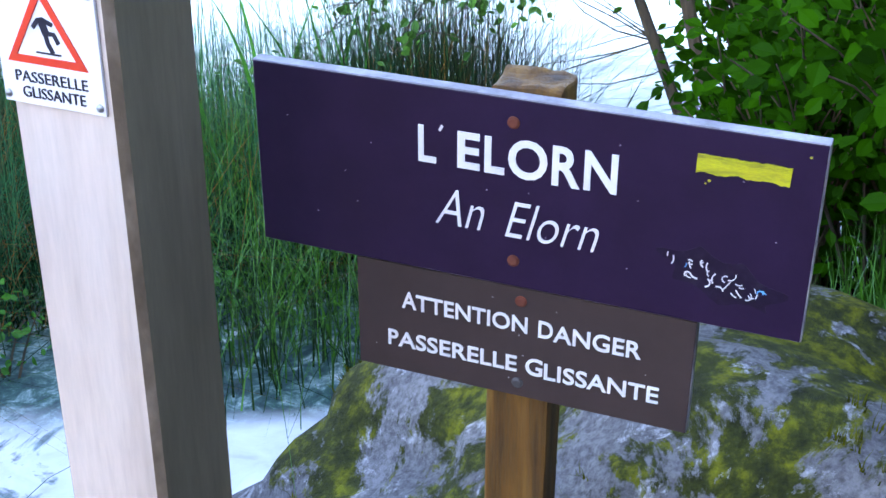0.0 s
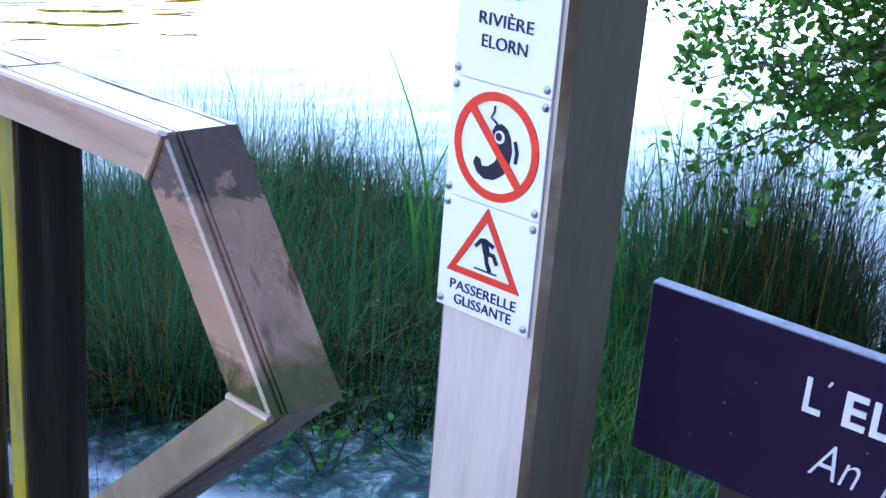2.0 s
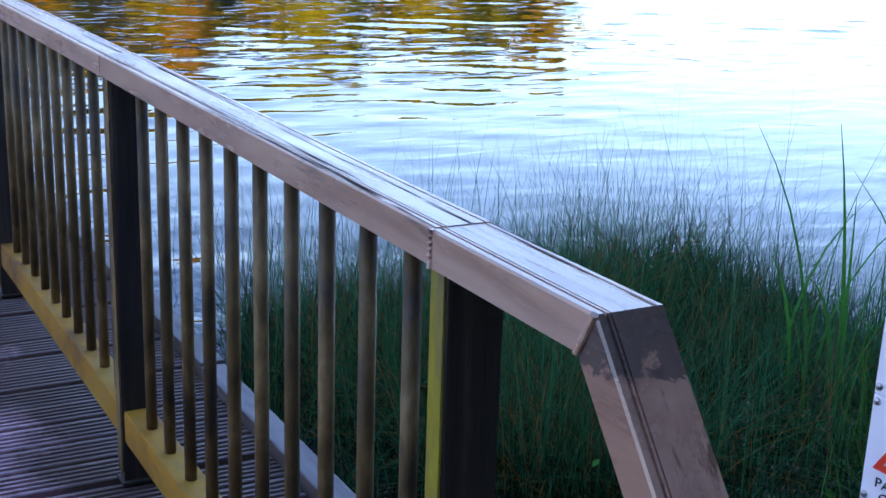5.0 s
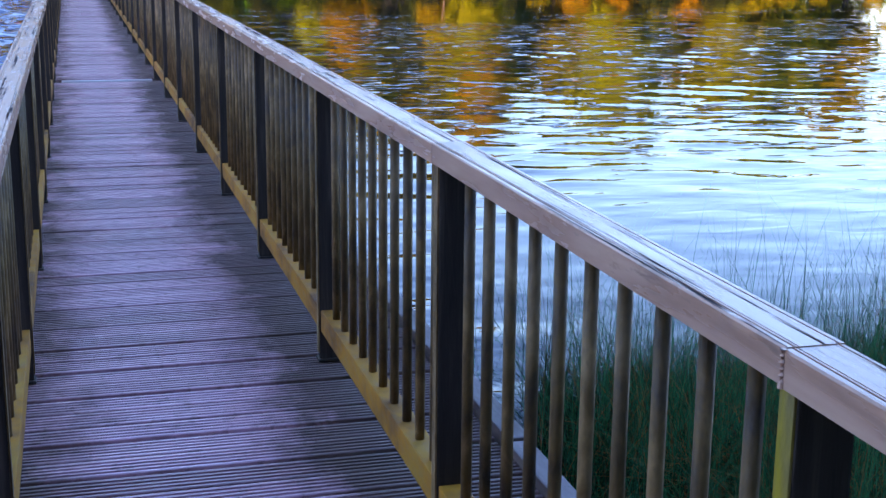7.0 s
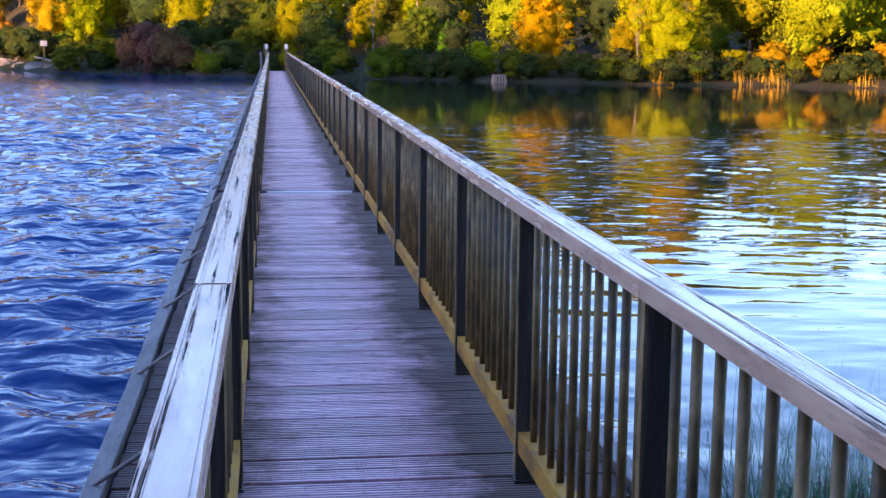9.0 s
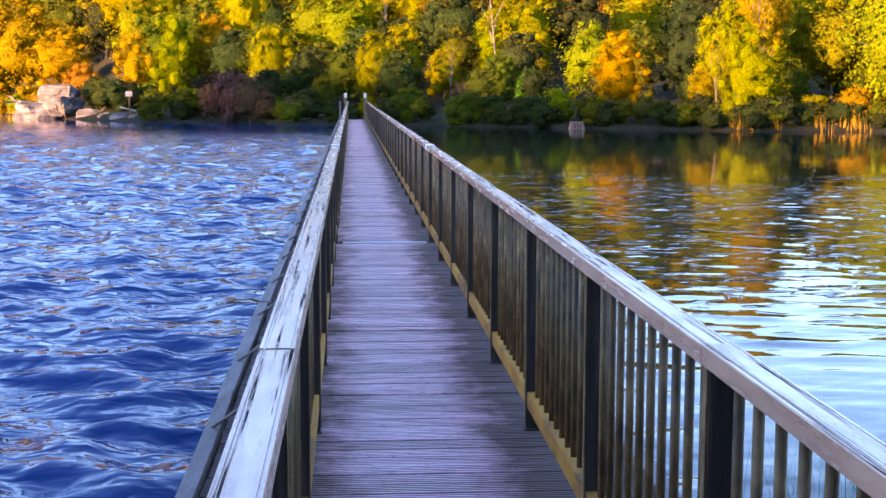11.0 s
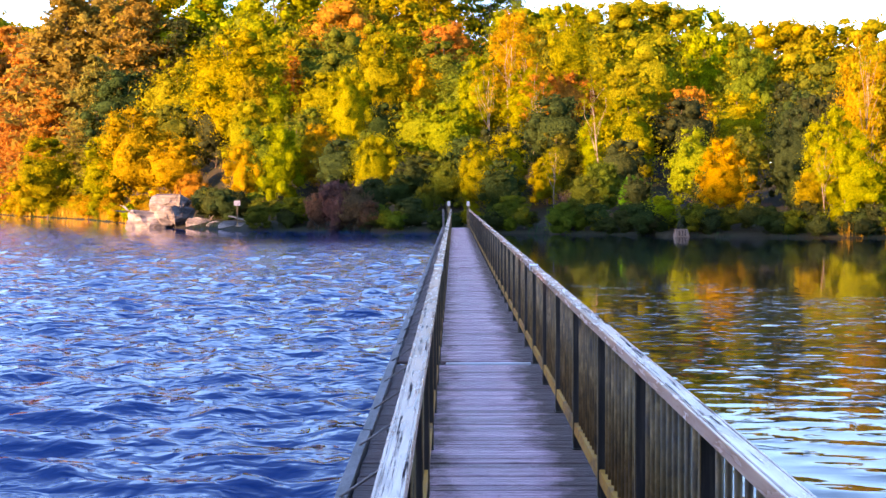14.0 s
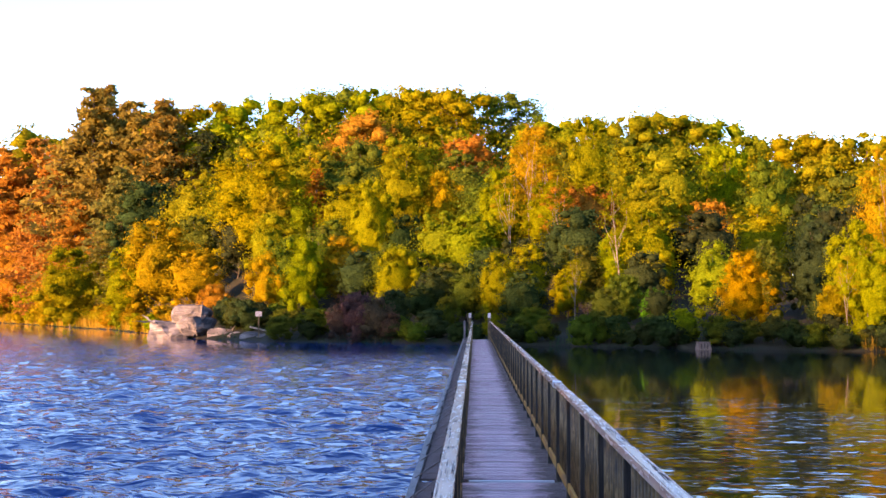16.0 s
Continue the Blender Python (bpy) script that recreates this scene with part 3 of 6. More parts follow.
def wave_height(x, y, cell):
    """Short wind waves on the open side; low broken ripples on the sheltered side; both die away under the far shore."""
    nr = np.random.RandomState(12)
    lee = np.clip((x + 1.0) / 3.0, 0, 1)
    along = y - np.maximum(0, -10 - x) * 1.75
    open_ = np.clip((along + 1) / 5, 0.3, 1) * np.clip((64 - along) / 16, 0.02, 1) * (1 - lee)
    calm = lee * np.clip((y + 1) / 4, 0.3, 1) * np.interp(y, [0, 6, 10, 14, 20, 26, 34], [0.55, 0.9, 1.35, 1.9, 1.9, 0.9, 0.05])
    z = np.zeros_like(x)
    gust = 0.75 + 0.45 * np.sin(0.21 * x + 0.55 * y + 1.3 * np.sin(0.13 * y + 0.4 * x)) * np.sin(0.37 * x - 0.31 * y + 0.7)
    ripple = np.zeros_like(x)
    for k in range(44):
        for side, slope, spread, heading, length in ((open_, 0.050, 0.75, 0.25, 0.26 * 5.5 ** (k / 43)), (None, 0.0060, 0.5, 0.45, 0.20 * 4.2 ** (k / 43))):
            a = heading + nr.normal() * spread
            kx, ky = math.sin(a) * 2 * math.pi / length, math.cos(a) * 2 * math.pi / length
            amp = slope * length / (2 * math.pi) * (1.0 if length < 1.4 else 0.7)
            keep = np.clip(length / (2.6 * cell) - 0.4, 0, 1)
            phase = kx * x + ky * y + nr.uniform(0, 6.28)
            if side is None:
                ripple += amp * np.sin(phase) * keep
            else:
                z += amp * (2 * (0.5 + 0.5 * np.sin(phase)) ** 1.4 - 0.9) * side * keep
    # peaked crests, flat troughs
    tall = 0.0022
    z += tall * (1.9 * np.clip(ripple / tall - 0.40, 0, 3) ** 1.3 * np.clip((y - 4) / 8, 0, 1) + (0.25 + 0.75 * np.clip((12 - y) / 7, 0, 1)) * ripple / tall) * calm * gust
    return z


def build_water():
    xs = np.concatenate([-np.geomspace(1400, 34.5, 30), np.arange(-34, -20, 0.26), np.arange(-20, -1, 0.12), np.arange(-1, 15, 0.125), np.geomspace(15.3, 1400, 36)])
    near = np.arange(-3.0, 2.0, 0.10)
    ys = np.concatenate([-np.geomspace(1400, 4, 24), near, np.geomspace(2.0, 46, 410), np.geomspace(46.4, 86, 70), np.geomspace(88, 1400, 30)])
    gx, gy = np.meshgrid(xs, ys)
    cx, cy = np.meshgrid(np.gradient(xs), np.gradient(ys))
    z = WATER + wave_height(gx, gy, np.maximum(cx, cy) * 0.75)
    verts = np.stack([gx, gy, z], -1).reshape(-1, 3)
    w, h = len(xs), len(ys)
    at = np.arange((h - 1) * (w - 1))
    i0 = at // (w - 1) * w + at % (w - 1)
    faces = np.stack([i0, i0 + 1, i0 + w + 1, i0 + w], 1)
    me = bpy.data.meshes.new("water")
    me.from_pydata(verts.tolist(), [], faces.tolist())
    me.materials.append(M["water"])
    ob = smooth(new("water", me))
    return tagged(ob, "rippled blue lake water reflecting sky and wooded shore", "water", kind="structure")


build_ground()
build_water()


# ---- footbridge ----
BAY, BAYS, END = 1.49, 46, 68.6
DECK_FROM, PLANK = -0.9, 0.128
deck = empty("bridge_deck", "long narrow footbridge deck of grooved purplish-grey planks", "footbridge", kind="structure")


def plank_profile():
    """Half-round ridges and grooves across one plank's width."""
    w, t, out = PLANK - 0.016, 0.028, []
    ridges = 5
    step = w / ridges
    for k in range(ridges):
        a = k * step
        out += [(a + 0.12 * step, -0.0), (a + 0.54 * step, -0.0), (a + 0.62 * step, -0.014), (a + step, -0.014)]
    return [(0, -t), (0, -0.003)] + out[:-2] + [(w, -0.003), (w, -t)]


def plank_verts(y):
    prof = plank_profile()
    return [(x, y + a, b) for x in (-0.86, 0.86) for a, b in prof], len(prof)


def plank_faces(n, at=0):
    f = [(at + i, at + i + n, at + (i + 1) % n + n, at + (i + 1) % n) for i in range(n)]
    return f + [tuple(at + i for i in range(n)), tuple(at + n + i for i in range(n))[::-1]]


def build_planks():
    v, n = plank_verts(0)
    me = bpy.data.meshes.new("plank")
    me.from_pydata(v, [], plank_faces(n))
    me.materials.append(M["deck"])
    r = random.Random(3)
    count = int((END - DECK_FROM) / PLANK)
    rest_v, rest_f = [], []
    for k in range(count):
        y = DECK_FROM + k * PLANK
        if 11.88 < y < 12.05:
            continue
        if k < 300:
            m = pose(r.uniform(-0.006, 0.006), y, r.uniform(-0.004, 0.002), r.uniform(-1.1, 1.1), r.uniform(-0.1, 0.1), r.uniform(-0.12, 0.12))
            piece("plank", me, deck, m)
        else:
            rest_f += plank_faces(n, len(rest_v))
            dz = r.uniform(-0.003, 0.002)
            rest_v += [(a, b, c + dz) for a, b, c in plank_verts(y)[0]]
    far = bpy.data.meshes.new("far_planks")
    far.from_pydata(rest_v, [], rest_f)
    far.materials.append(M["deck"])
    ob = new("far_planks", far)
    ob.parent = deck
    tagged(ob, kind="stuff")


for side in (-1, 1):
    # edge beams in lengths, with a step where two meet
    y = DECK_FROM
    k = 0
    while y < END:
        long = min(2.98, END - y)
        x = side * (0.905 + 0.006 * ((k * 7) % 3 - 1))
        part("edge_beam", boxed(x - 0.035, x + 0.035, y, y + long - 0.012, -0.13, 0.028 + 0.004 * (k % 2), 0.006), M["beam"], deck, "weathered grey edge beam")
        y, k = y + long, k + 1
    part("girder", boxed(side * 0.55 - 0.06, side * 0.55 + 0.06, DECK_FROM, END, -0.24, -0.032, 0.008), M["post"], deck, "dark girder")
for k in range(8):
    y = 1.2 + 9.6 * k
    for side in (-1, 1):
        bm = tube(bmesh.new(), [(side * 0.6, y, -2.4), (side * 0.6, y, -0.25)], 0.09, 12)
        part("pile", bm, M["post"], deck, "dark pile")
for y in (11.905, 11.955):
    part("expansion_strip", boxed(-0.37, 0.48, y, y + 0.028, -0.02, 0.006, 0.003), M["strip"], deck, "bright bare metal strip")
part("end_strip", boxed(-0.42, 0.42, END - 0.12, END - 0.02, 0.0, 0.008, 0.003), M["strip"], deck, "bright bare metal strip")


def channel(x0, x1, low, high, both=True):
    """A flat hollow bar from x0 to x1 between two lines (y, z), with a narrow groove along one or either edge of its upper face."""
    a, w = x0, x1 - x0
    prof = [(0, 0), (0, 0.93), (0.025, 1), (0.12, 1), (0.125, 0.93), (0.165, 0.93), (0.17, 1), (0.20, 1), (0.205, 0.95), (0.225, 0.95), (0.23, 1)]
    prof += ([(0.86, 1), (0.865, 0.94), (0.895, 0.94), (0.90, 1)] if both else []) + [(0.975, 1), (1, 0.93), (1, 0)]
    bm = bmesh.new()
    rings = []
    for (yl, zl), (yh, zh) in zip(low, high):
        rings.append([bm.verts.new((a + u * w, yl + (yh - yl) * v, zl + (zh - zl) * v)) for u, v in prof])
    n = len(prof)
    for k in range(n):
        bm.faces.new((rings[0][k], rings[0][(k + 1) % n], rings[1][(k + 1) % n], rings[1][k]))
    bm.faces.new(rings[0]), bm.faces.new(rings[1])
    bmesh.ops.recalc_face_normals(bm, faces=bm.faces[:])
    return bm


def build_railing(side):
    """A railing along one side: posts, caps, lower rail and round bars."""
    rail = empty("railing", "weathered bridge railing with round bars and flat cap", "railing", group="bridge railings")
    inner = 0.50 if side > 0 else 0.425
    lip, wide = (0.019, 0.056) if side > 0 else (0.024, 0.055)
    r = random.Random(5 + side)

    def sx(a, b):
        return (a, b) if side > 0 else (-b, -a)

    post_me = mesh_of("post", boxed(*sx(inner, inner + 0.075), 0, 0.034, 0.0, 0.932, 0.004), M["post"])
    face_me = mesh_of("face_strip", boxed(*sx(inner - 0.004, inner), 0.001, 0.033, 0.03, 0.93, 0.001), M["bar"])
    first_me = mesh_of("face_strip", boxed(*sx(inner - 0.004, inner), 0.001, 0.033, 0.03, 0.93, 0.001), M["lichen"])
    foot_me = mesh_of("foot_plate", boxed(*sx(inner - 0.006, inner + 0.085), -0.012, 0.046, 0.0, 0.010, 0.003), M["post"])
    bar_me = mesh_of("baluster", tube(bmesh.new(), [(0, 0, 0.178), (0, 0, 0.94)], 0.0125, 9), M["bar"])
    for p in bar_me.polygons:
        p.use_smooth = True
    x0, x1 = sx(inner - lip, inner + wide)
    cap_me = mesh_of("cap", channel(x0, x1, [(0.002, 0.930), (BAY - 0.002, 0.930)], [(0.002, 0.975), (BAY - 0.002, 0.975)]), M["cap"])
    kick_me = mesh_of("lower_rail", boxed(*sx(inner + 0.004, inner + 0.066), 0.034, BAY, 0.105, 0.18, 0.004), M["kick"])
    rest = bmesh.new()
    count = 0
    for k in range(BAYS):
        y = k * BAY
        piece("post", post_me, rail, pose(0, y, 0, r.uniform(-0.25, 0.25), 0, 0))
        piece("face_strip", face_me if k else first_me, rail, pose(0, y, 0))
        piece("foot_plate", foot_me, rail, pose(0, y, 0))
        piece("cap", cap_me, rail, pose(0, y, r.uniform(-0.0015, 0.0015)))
        piece("lower_rail", kick_me, rail, pose(0, y, 0))
        for j in range(10):
            yb = y + 0.017 + BAY * (j + 1) / 11 + r.uniform(-0.003, 0.003)
            if count < 300:
                piece("baluster", bar_me, rail, pose(side * (inner + 0.035), yb, 0, 0, 0, r.uniform(0, 360)))
            else:
                tube(rest, [(side * (inner + 0.035), yb, 0.178), (side * (inner + 0.035), yb, 0.94)], 0.0125, 6)
            count += 1
        # brace from the edge beam to the post
        if side > 0:
            continue
        rod = tube(bmesh.new(), [(side * 0.925, y + 0.02, 0.02), (side * 0.70, y + 0.02, 0.17), (side * (inner + 0.06), y + 0.02, 0.30)], 0.008, 8)
        part("brace", rod, M["strut"], rail, "thin grey brace rod")
    tagged(part("far_bars", rest, M["bar"], rail), kind="stuff")
    return rail


def hairpin(side, rail):
    """The railing's near end: the cap runs on, folds down and back to the first post."""
    x0, x1 = (0.478, 0.555) if side > 0 else (-0.480, -0.401)
    outer = [(0.0, 0.975), (-0.318, 0.975), (-0.478, 0.770), (0.01, 0.345)]
    inner = [(0.0, 0.930), (-0.293, 0.930), (-0.420, 0.770), (0.01, 0.405)]
    for i, nm in enumerate(("end_cap", "end_slope", "end_return")):
        part(nm, channel(x0, x1, inner[i : i + 2], outer[i : i + 2], i == 0), M[("cap", "end", "return_rail")[i]], rail)
    xs = x0 - 0.001 if side > 0 else x1 + 0.001
    for (yo, zo), (yi, zi) in ((outer[1], inner[1]), (outer[2], inner[2]), (outer[0], inner[0])):
        pts = [(xs + 0.0006 * math.sin(3 * k), yo + (yi - yo) * k / 6, zo + (zi - zo) * k / 6) for k in range(7)]
        part("weld_seam", tube(bmesh.new(), pts, [0.0042, 0.0036, 0.0044, 0.0037, 0.0042, 0.0036, 0.004], 8), M["cap"], rail, "raised weld seam")


for side in (1, -1):
    rail = build_railing(side)
    hairpin(side, rail)
    for y in (12.0,):
        xa, xb = (0.476, 0.561) if side > 0 else (-0.485, -0.396)
        part("joint_sleeve", boxed(xa, xb, y, y + 0.16, 0.922, 0.983, 0.004), M["strip"], rail, "bright metal joint sleeve")
build_planks()


def gate_post(x):
    ob = empty("gate_post", "square timber post at the bridge's far end, top coloured pale for sunlight", "post", pose(x, END + 0.4, 0), "posts at the bridge end")
    part("shaft", boxed(-0.07, 0.07, -0.07, 0.07, -0.3, 1.16, 0.01), M["bar"], ob)
    # pale material stands in for the sunlight on the post's top
    part("top", boxed(-0.075, 0.075, -0.075, 0.075, 1.16, 1.40, 0.015), M["pole"], ob, "top coloured pale for the sunlight on it")
    return ob


for x in (-0.56, 0.465):
    gate_post(x)
ob = empty("side_fence", "short fence of two posts and rails beside the bridge end", "fence", pose(-0.85, END - 0.2, 0))
for dy in (0.0, 0.9):
    part("fence_post", boxed(-0.05, 0.05, dy - 0.05, dy + 0.05, -0.3, 1.0, 0.01), M["beam"], ob)
for z in (0.5, 0.92):
    part("fence_rail", boxed(-0.02, 0.02, -0.06, 0.96, z - 0.04, z + 0.04, 0.005), M["beam"], ob)


# ---- name board on its post ----
def board_frame():
    right = Vector((0.1702, -0.9832, -0.0652)).normalized()
    up = Vector((-0.0832, -0.0803, 0.9933)).normalized()
    away = up.cross(right).normalized()
    up = right.cross(away)
    m = Matrix((right, away, up)).transposed().to_4x4()
    m.translation = (0.8748, -0.5495, 0.8330)
    return m


BW, BH = 0.522, 0.1873
sign = empty("name_board", "dark aubergine name board over a brown warning board, wooden post", "sign", board_frame())


def slab(x0, x1, z0, z1, thick, material, name, label, chip, at=0.0):
    """A board with a chipped pale rim round its dark face."""
    back = part(name, boxed(x0, x1, at + 0.0015, at + thick, z0, z1, 0.0012), M["edge"], sign, label)
    part("face", boxed(x0 + chip, x1 - chip, at, at + 0.004, z0 + chip, z1 - chip, 0.0008), material, back)
    return back


main_board = slab(0, BW, -BH, 0, 0.016, M["board"], "main_board", "dark aubergine board with pale chipped edges", 0.0012)
low_board = slab(0.0980, 0.4322, -0.3115, -BH - 0.001, 0.012, M["board_low"], "warning_board", "brown board with white warning", 0.0008, 0.004)
post_bm = boxed(0.2285, 0.2935, 0.019, 0.066, -1.05, 0.004, 0.004)
bmesh.ops.subdivide_edges(post_bm, edges=[e for e in post_bm.edges if e.calc_length() > 0.03], cuts=5, use_grid_fill=True)
for v in post_bm.verts:
    if v.co.z > -0.02:
        v.co.z += 0.004 * noise.noise(v.co * 60) + 0.06 * (v.co.y - 0.045)
        v.co.x += 0.003 * noise.noise(v.co * 45 + Vector((9, 0, 0)))
part("board_post", post_bm, M["wood"], sign, "weathered orange-brown square timber post")
# the name: capitals one by one, lower left corner, width, height
for ch, x, z, w, h, fat in (("L", 0.1664, -0.0740, 0.0170, 0.0357, 0.014), ("E", 0.2042, -0.0742, 0.0211, 0.0355, 0.022), ("L", 0.2299, -0.0743, 0.0186, 0.0352, 0.026),
                            ("O", 0.2520, -0.0752, 0.0361, 0.0378, 0.020), ("R", 0.2926, -0.0757, 0.0255, 0.0378, 0.020), ("N", 0.3216, -0.0750, 0.0294, 0.0374, 0.020)):
    lettering(ch, w, h, M["white"], sign, x, z, bold=fat)
part("apostrophe", stroke([(0.1893, -0.0361), (0.1868, -0.0412)], 0.0024), M["white"], sign)
lettering("An", 0.0475, 0.0362, M["white"], sign, 0.1830, -0.1338, shear=0.32, bold=-0.012)
lettering("Elorn", 0.0870, 0.0362, M["white"], sign, 0.2510, -0.1353, shear=0.32, bold=-0.012)
for text, x, z, w, h in (("A", 0.1460, -0.2368, 0.0150, 0.0185), ("TTENTION", 0.1608, -0.2374, 0.1135, 0.0178), ("D", 0.2852, -0.2384, 0.0142, 0.0182), ("ANGER", 0.3000, -0.2400, 0.0840, 0.0184),
                         ("P", 0.1309, -0.2823, 0.0105, 0.0178), ("ASSERELLE", 0.1415, -0.2826, 0.1235, 0.0178), ("G", 0.2738, -0.2830, 0.0170, 0.0192), ("LISSANTE", 0.2925, -0.2845, 0.1110, 0.0180)):
    ob = lettering(text, w, h, M["white"], sign, x, z, bold=0.012)
    ob.location.y = 0.004
for x, z, y, mat in ((0.2560, -0.0226, 0, "rust"), (0.2595, -0.1592, 0, "rust"), (0.2671, -0.2033, 0.004, "rust"), (0.2660, -0.2950, 0.004, "dull_screw")):
    bm = tube(bmesh.new(), [(x, y + 0.002, z), (x, y - 0.0012, z), (x, y - 0.0025, z)], [0.0058, 0.0058, 0.0036], 14)
    part("rusty_screw" if mat == "rust" else "screw", bm, M[mat], sign, "rusty screw head" if mat == "rust" else "dull grey screw head")
r = random.Random(11)
top = [(0.4174 + 0.0777 * k / 22, -0.0242 - 0.00002 * k + r.uniform(-0.0006, 0.0006)) for k in range(23)]
low = [(0.4172 + 0.0772 * k / 22, -0.0405 + 0.0014 * math.sin(k * 0.8) + r.uniform(-0.0010, 0.0012)) for k in range(23)]
part("paint_stroke", patch(top + low[::-1], 0.0015), M["yellow"], sign, "yellow paint stroke")
for x, z, s in ((0.4290, -0.0475, 0.0016), (0.4260, -0.0505, 0.0009), (0.5080, -0.0130, 0.0014)):
    part("paint_drop", patch([(x + s * math.cos(a), z + 0.7 * s * math.sin(a)) for a in (0, 1, 2, 3, 4, 5)], 0.0006), M["yellow"], sign, "yellow paint drop")
# a rubbed-out scrawl: dull smear with broken white marks over it
smear = [(0.4480 + 0.052 * math.cos(a) * (1 + 0.18 * math.sin(5 * a)), -0.1385 + 0.021 * math.sin(a) * (1 + 0.22 * math.sin(7 * a)) - 0.24 * 0.052 * math.cos(a)) for a in (2 * math.pi * k / 40 for k in range(40))]
part("smear", patch(smear, 0.0003), M["smear"], sign, "dull grey rubbed smear")
for k in range(30):
    x = r.uniform(0.398, 0.494)
    z = -0.121 - 0.33 * (x - 0.398) + r.choice((r.uniform(-0.012, 0.010), r.uniform(-0.004, 0.003)))
    a, n, bow = r.uniform(0, 6.28), r.choice((2, 3, 4, 5)), r.uniform(-0.9, 0.9)
    pts = [(x, z)]
    for j in range(n):
        pts.append((pts[-1][0] + 0.0022 * math.cos(a + bow * j), pts[-1][1] + 0.0022 * math.sin(a + bow * j)))
    ob = part("scrawl_mark", stroke(pts, r.uniform(0.0007, 0.0013), 0.0006), M["blue"] if k % 11 == 5 else M["white"], sign)
    ob.location.y = -0.0003
for k in range(14):
    x, z = r.uniform(0.02, 0.50), r.uniform(-0.18, -0.02)
    part("paint_chip", stroke([(x, z), (x + r.uniform(0.0006, 0.0016), z + r.uniform(-0.001, 0.001))], 0.0009, 0.0005), M["edge"], sign)
for k in range(9):
    x, z = r.uniform(0.11, 0.42), r.uniform(-0.305, -0.20)
    ob = part("paint_chip", stroke([(x, z), (x + r.uniform(0.0006, 0.0016), z + r.uniform(-0.001, 0.001))], 0.0009, 0.0005), M["edge"], sign)
    ob.location.y = 0.004


# ---- marker post with panels ----
def leaning_post():
    """The post leans a little towards the path; x runs away from its panelled face, y to the face's left."""
    right, up = Vector((0.113, -0.992, -0.049)).normalized(), Vector((-0.041, -0.042, 0.998)).normalized()
    away = up.cross(right).normalized()
    up = right.cross(away)
    m = Matrix((away, -right, up)).transposed().to_4x4()
    m.translation = Vector((0.6181, -0.5696, 0.9578)) - right * 0.0481 - up * 0.9555 + away * 0.0055
    return m


marker = empty("marker_post", "square pale wooden marker post with four small square panels", "post", leaning_post())


def chamfered_post(w, d, z0, z1, c):
    """x runs away from the panels' face, y to the back."""
    prof = [(0, -c), (c, 0), (d - c, 0), (d, -c), (d, -w + c), (d - c, -w), (c, -w), (0, -w + c)]
    bm = bmesh.new()
    a = [bm.verts.new((x, y, z0)) for x, y in prof]
    b = [bm.verts.new((x, y, z1)) for x, y in prof]
    bm.faces.new(a[::-1]), bm.faces.new(b)
    for k in range(8):
        bm.faces.new((a[k], a[(k + 1) % 8], b[(k + 1) % 8], b[k]))
    bmesh.ops.recalc_face_normals(bm, faces=bm.faces[:])
    return bm


shaft = part("shaft", chamfered_post(0.1065, 0.106, -0.6, 1.55, 0.0065), M["pole"], marker, "pale weathered wooden shaft, sides coloured darker for their shade")
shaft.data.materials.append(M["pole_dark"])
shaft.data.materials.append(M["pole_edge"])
# sides facing along y get a darker copy that stands in for their shade
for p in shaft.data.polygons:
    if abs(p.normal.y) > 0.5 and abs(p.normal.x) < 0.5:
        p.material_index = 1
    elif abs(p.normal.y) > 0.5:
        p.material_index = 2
PANEL = Matrix(((0, 1, 0, -0.0035), (-1, 0, 0, -0.0005), (0, 0, 1, 0), (0, 0, 0, 1)))


def panel_at(z0, z1, name, label):
    """A thin square plate with four domed screws; its writing is laid out from its lower left corner."""
    h = z1 - z0 - 0.001
    ob = empty(name, "", "", PANEL @ pose(0, 0, z0) @ Matrix.Diagonal((0.9245, 0.9245, 0.0977 / h, 1)))
    ob.parent = marker
    tagged(ob, label)
    part("plate", boxed(0, 0.1035, 0, 0.003, 0, h, 0.0006), M["panel"], ob)
    for x in (0.0045, 0.0985):
        for z in (0.0065, h - 0.0065):
            bm = tube(bmesh.new(), [(x, 0.0, z), (x, -0.0016, z), (x, -0.0028, z)], [0.0036, 0.0032, 0.0016], 14)
            part("panel_screw", bm, M["steel"], ob)
    return ob


def arc(cx, cz, rad, a0=0, a1=360, n=48, rz=None):
    return [(cx + rad * math.cos(radians(a0 + (a1 - a0) * k / n)), cz + (rz or rad) * math.sin(radians(a0 + (a1 - a0) * k / n))) for k in range(n + (0 if a1 - a0 == 360 else 1))]


p1 = panel_at(0.8509, 0.8509 + 0.1045, "slip_panel", "white panel with red warning triangle and black words")
part("triangle", stroke([(0.0145, 0.0385), (0.0855, 0.0385), (0.050, 0.0965)], 0.0062, close=True), M["red"], p1)
for pts, w in (([(0.0395, 0.0655), (0.0455, 0.0725), (0.0500, 0.0730)], 0.0034), ([(0.0490, 0.0735), (0.0595, 0.0695)], 0.0034), ([(0.0485, 0.0730), (0.0525, 0.0610)], 0.0066),
               ([(0.0515, 0.0620), (0.0530, 0.0540), (0.0575, 0.0460)], 0.0036), ([(0.0520, 0.0620), (0.0600, 0.0620), (0.0640, 0.0545)], 0.0036), ([(0.0400, 0.0455), (0.0650, 0.0455)], 0.0012)):
    part("slip_mark", stroke(pts, w), M["ink"], p1)
lettering("PASSERELLE", 0.0735, 0.0092, M["ink"], p1, 0.0150, 0.0190, bold=-0.008)
lettering("GLISSANTE", 0.0640, 0.0092, M["ink"], p1, 0.0205, 0.0060, bold=-0.006)
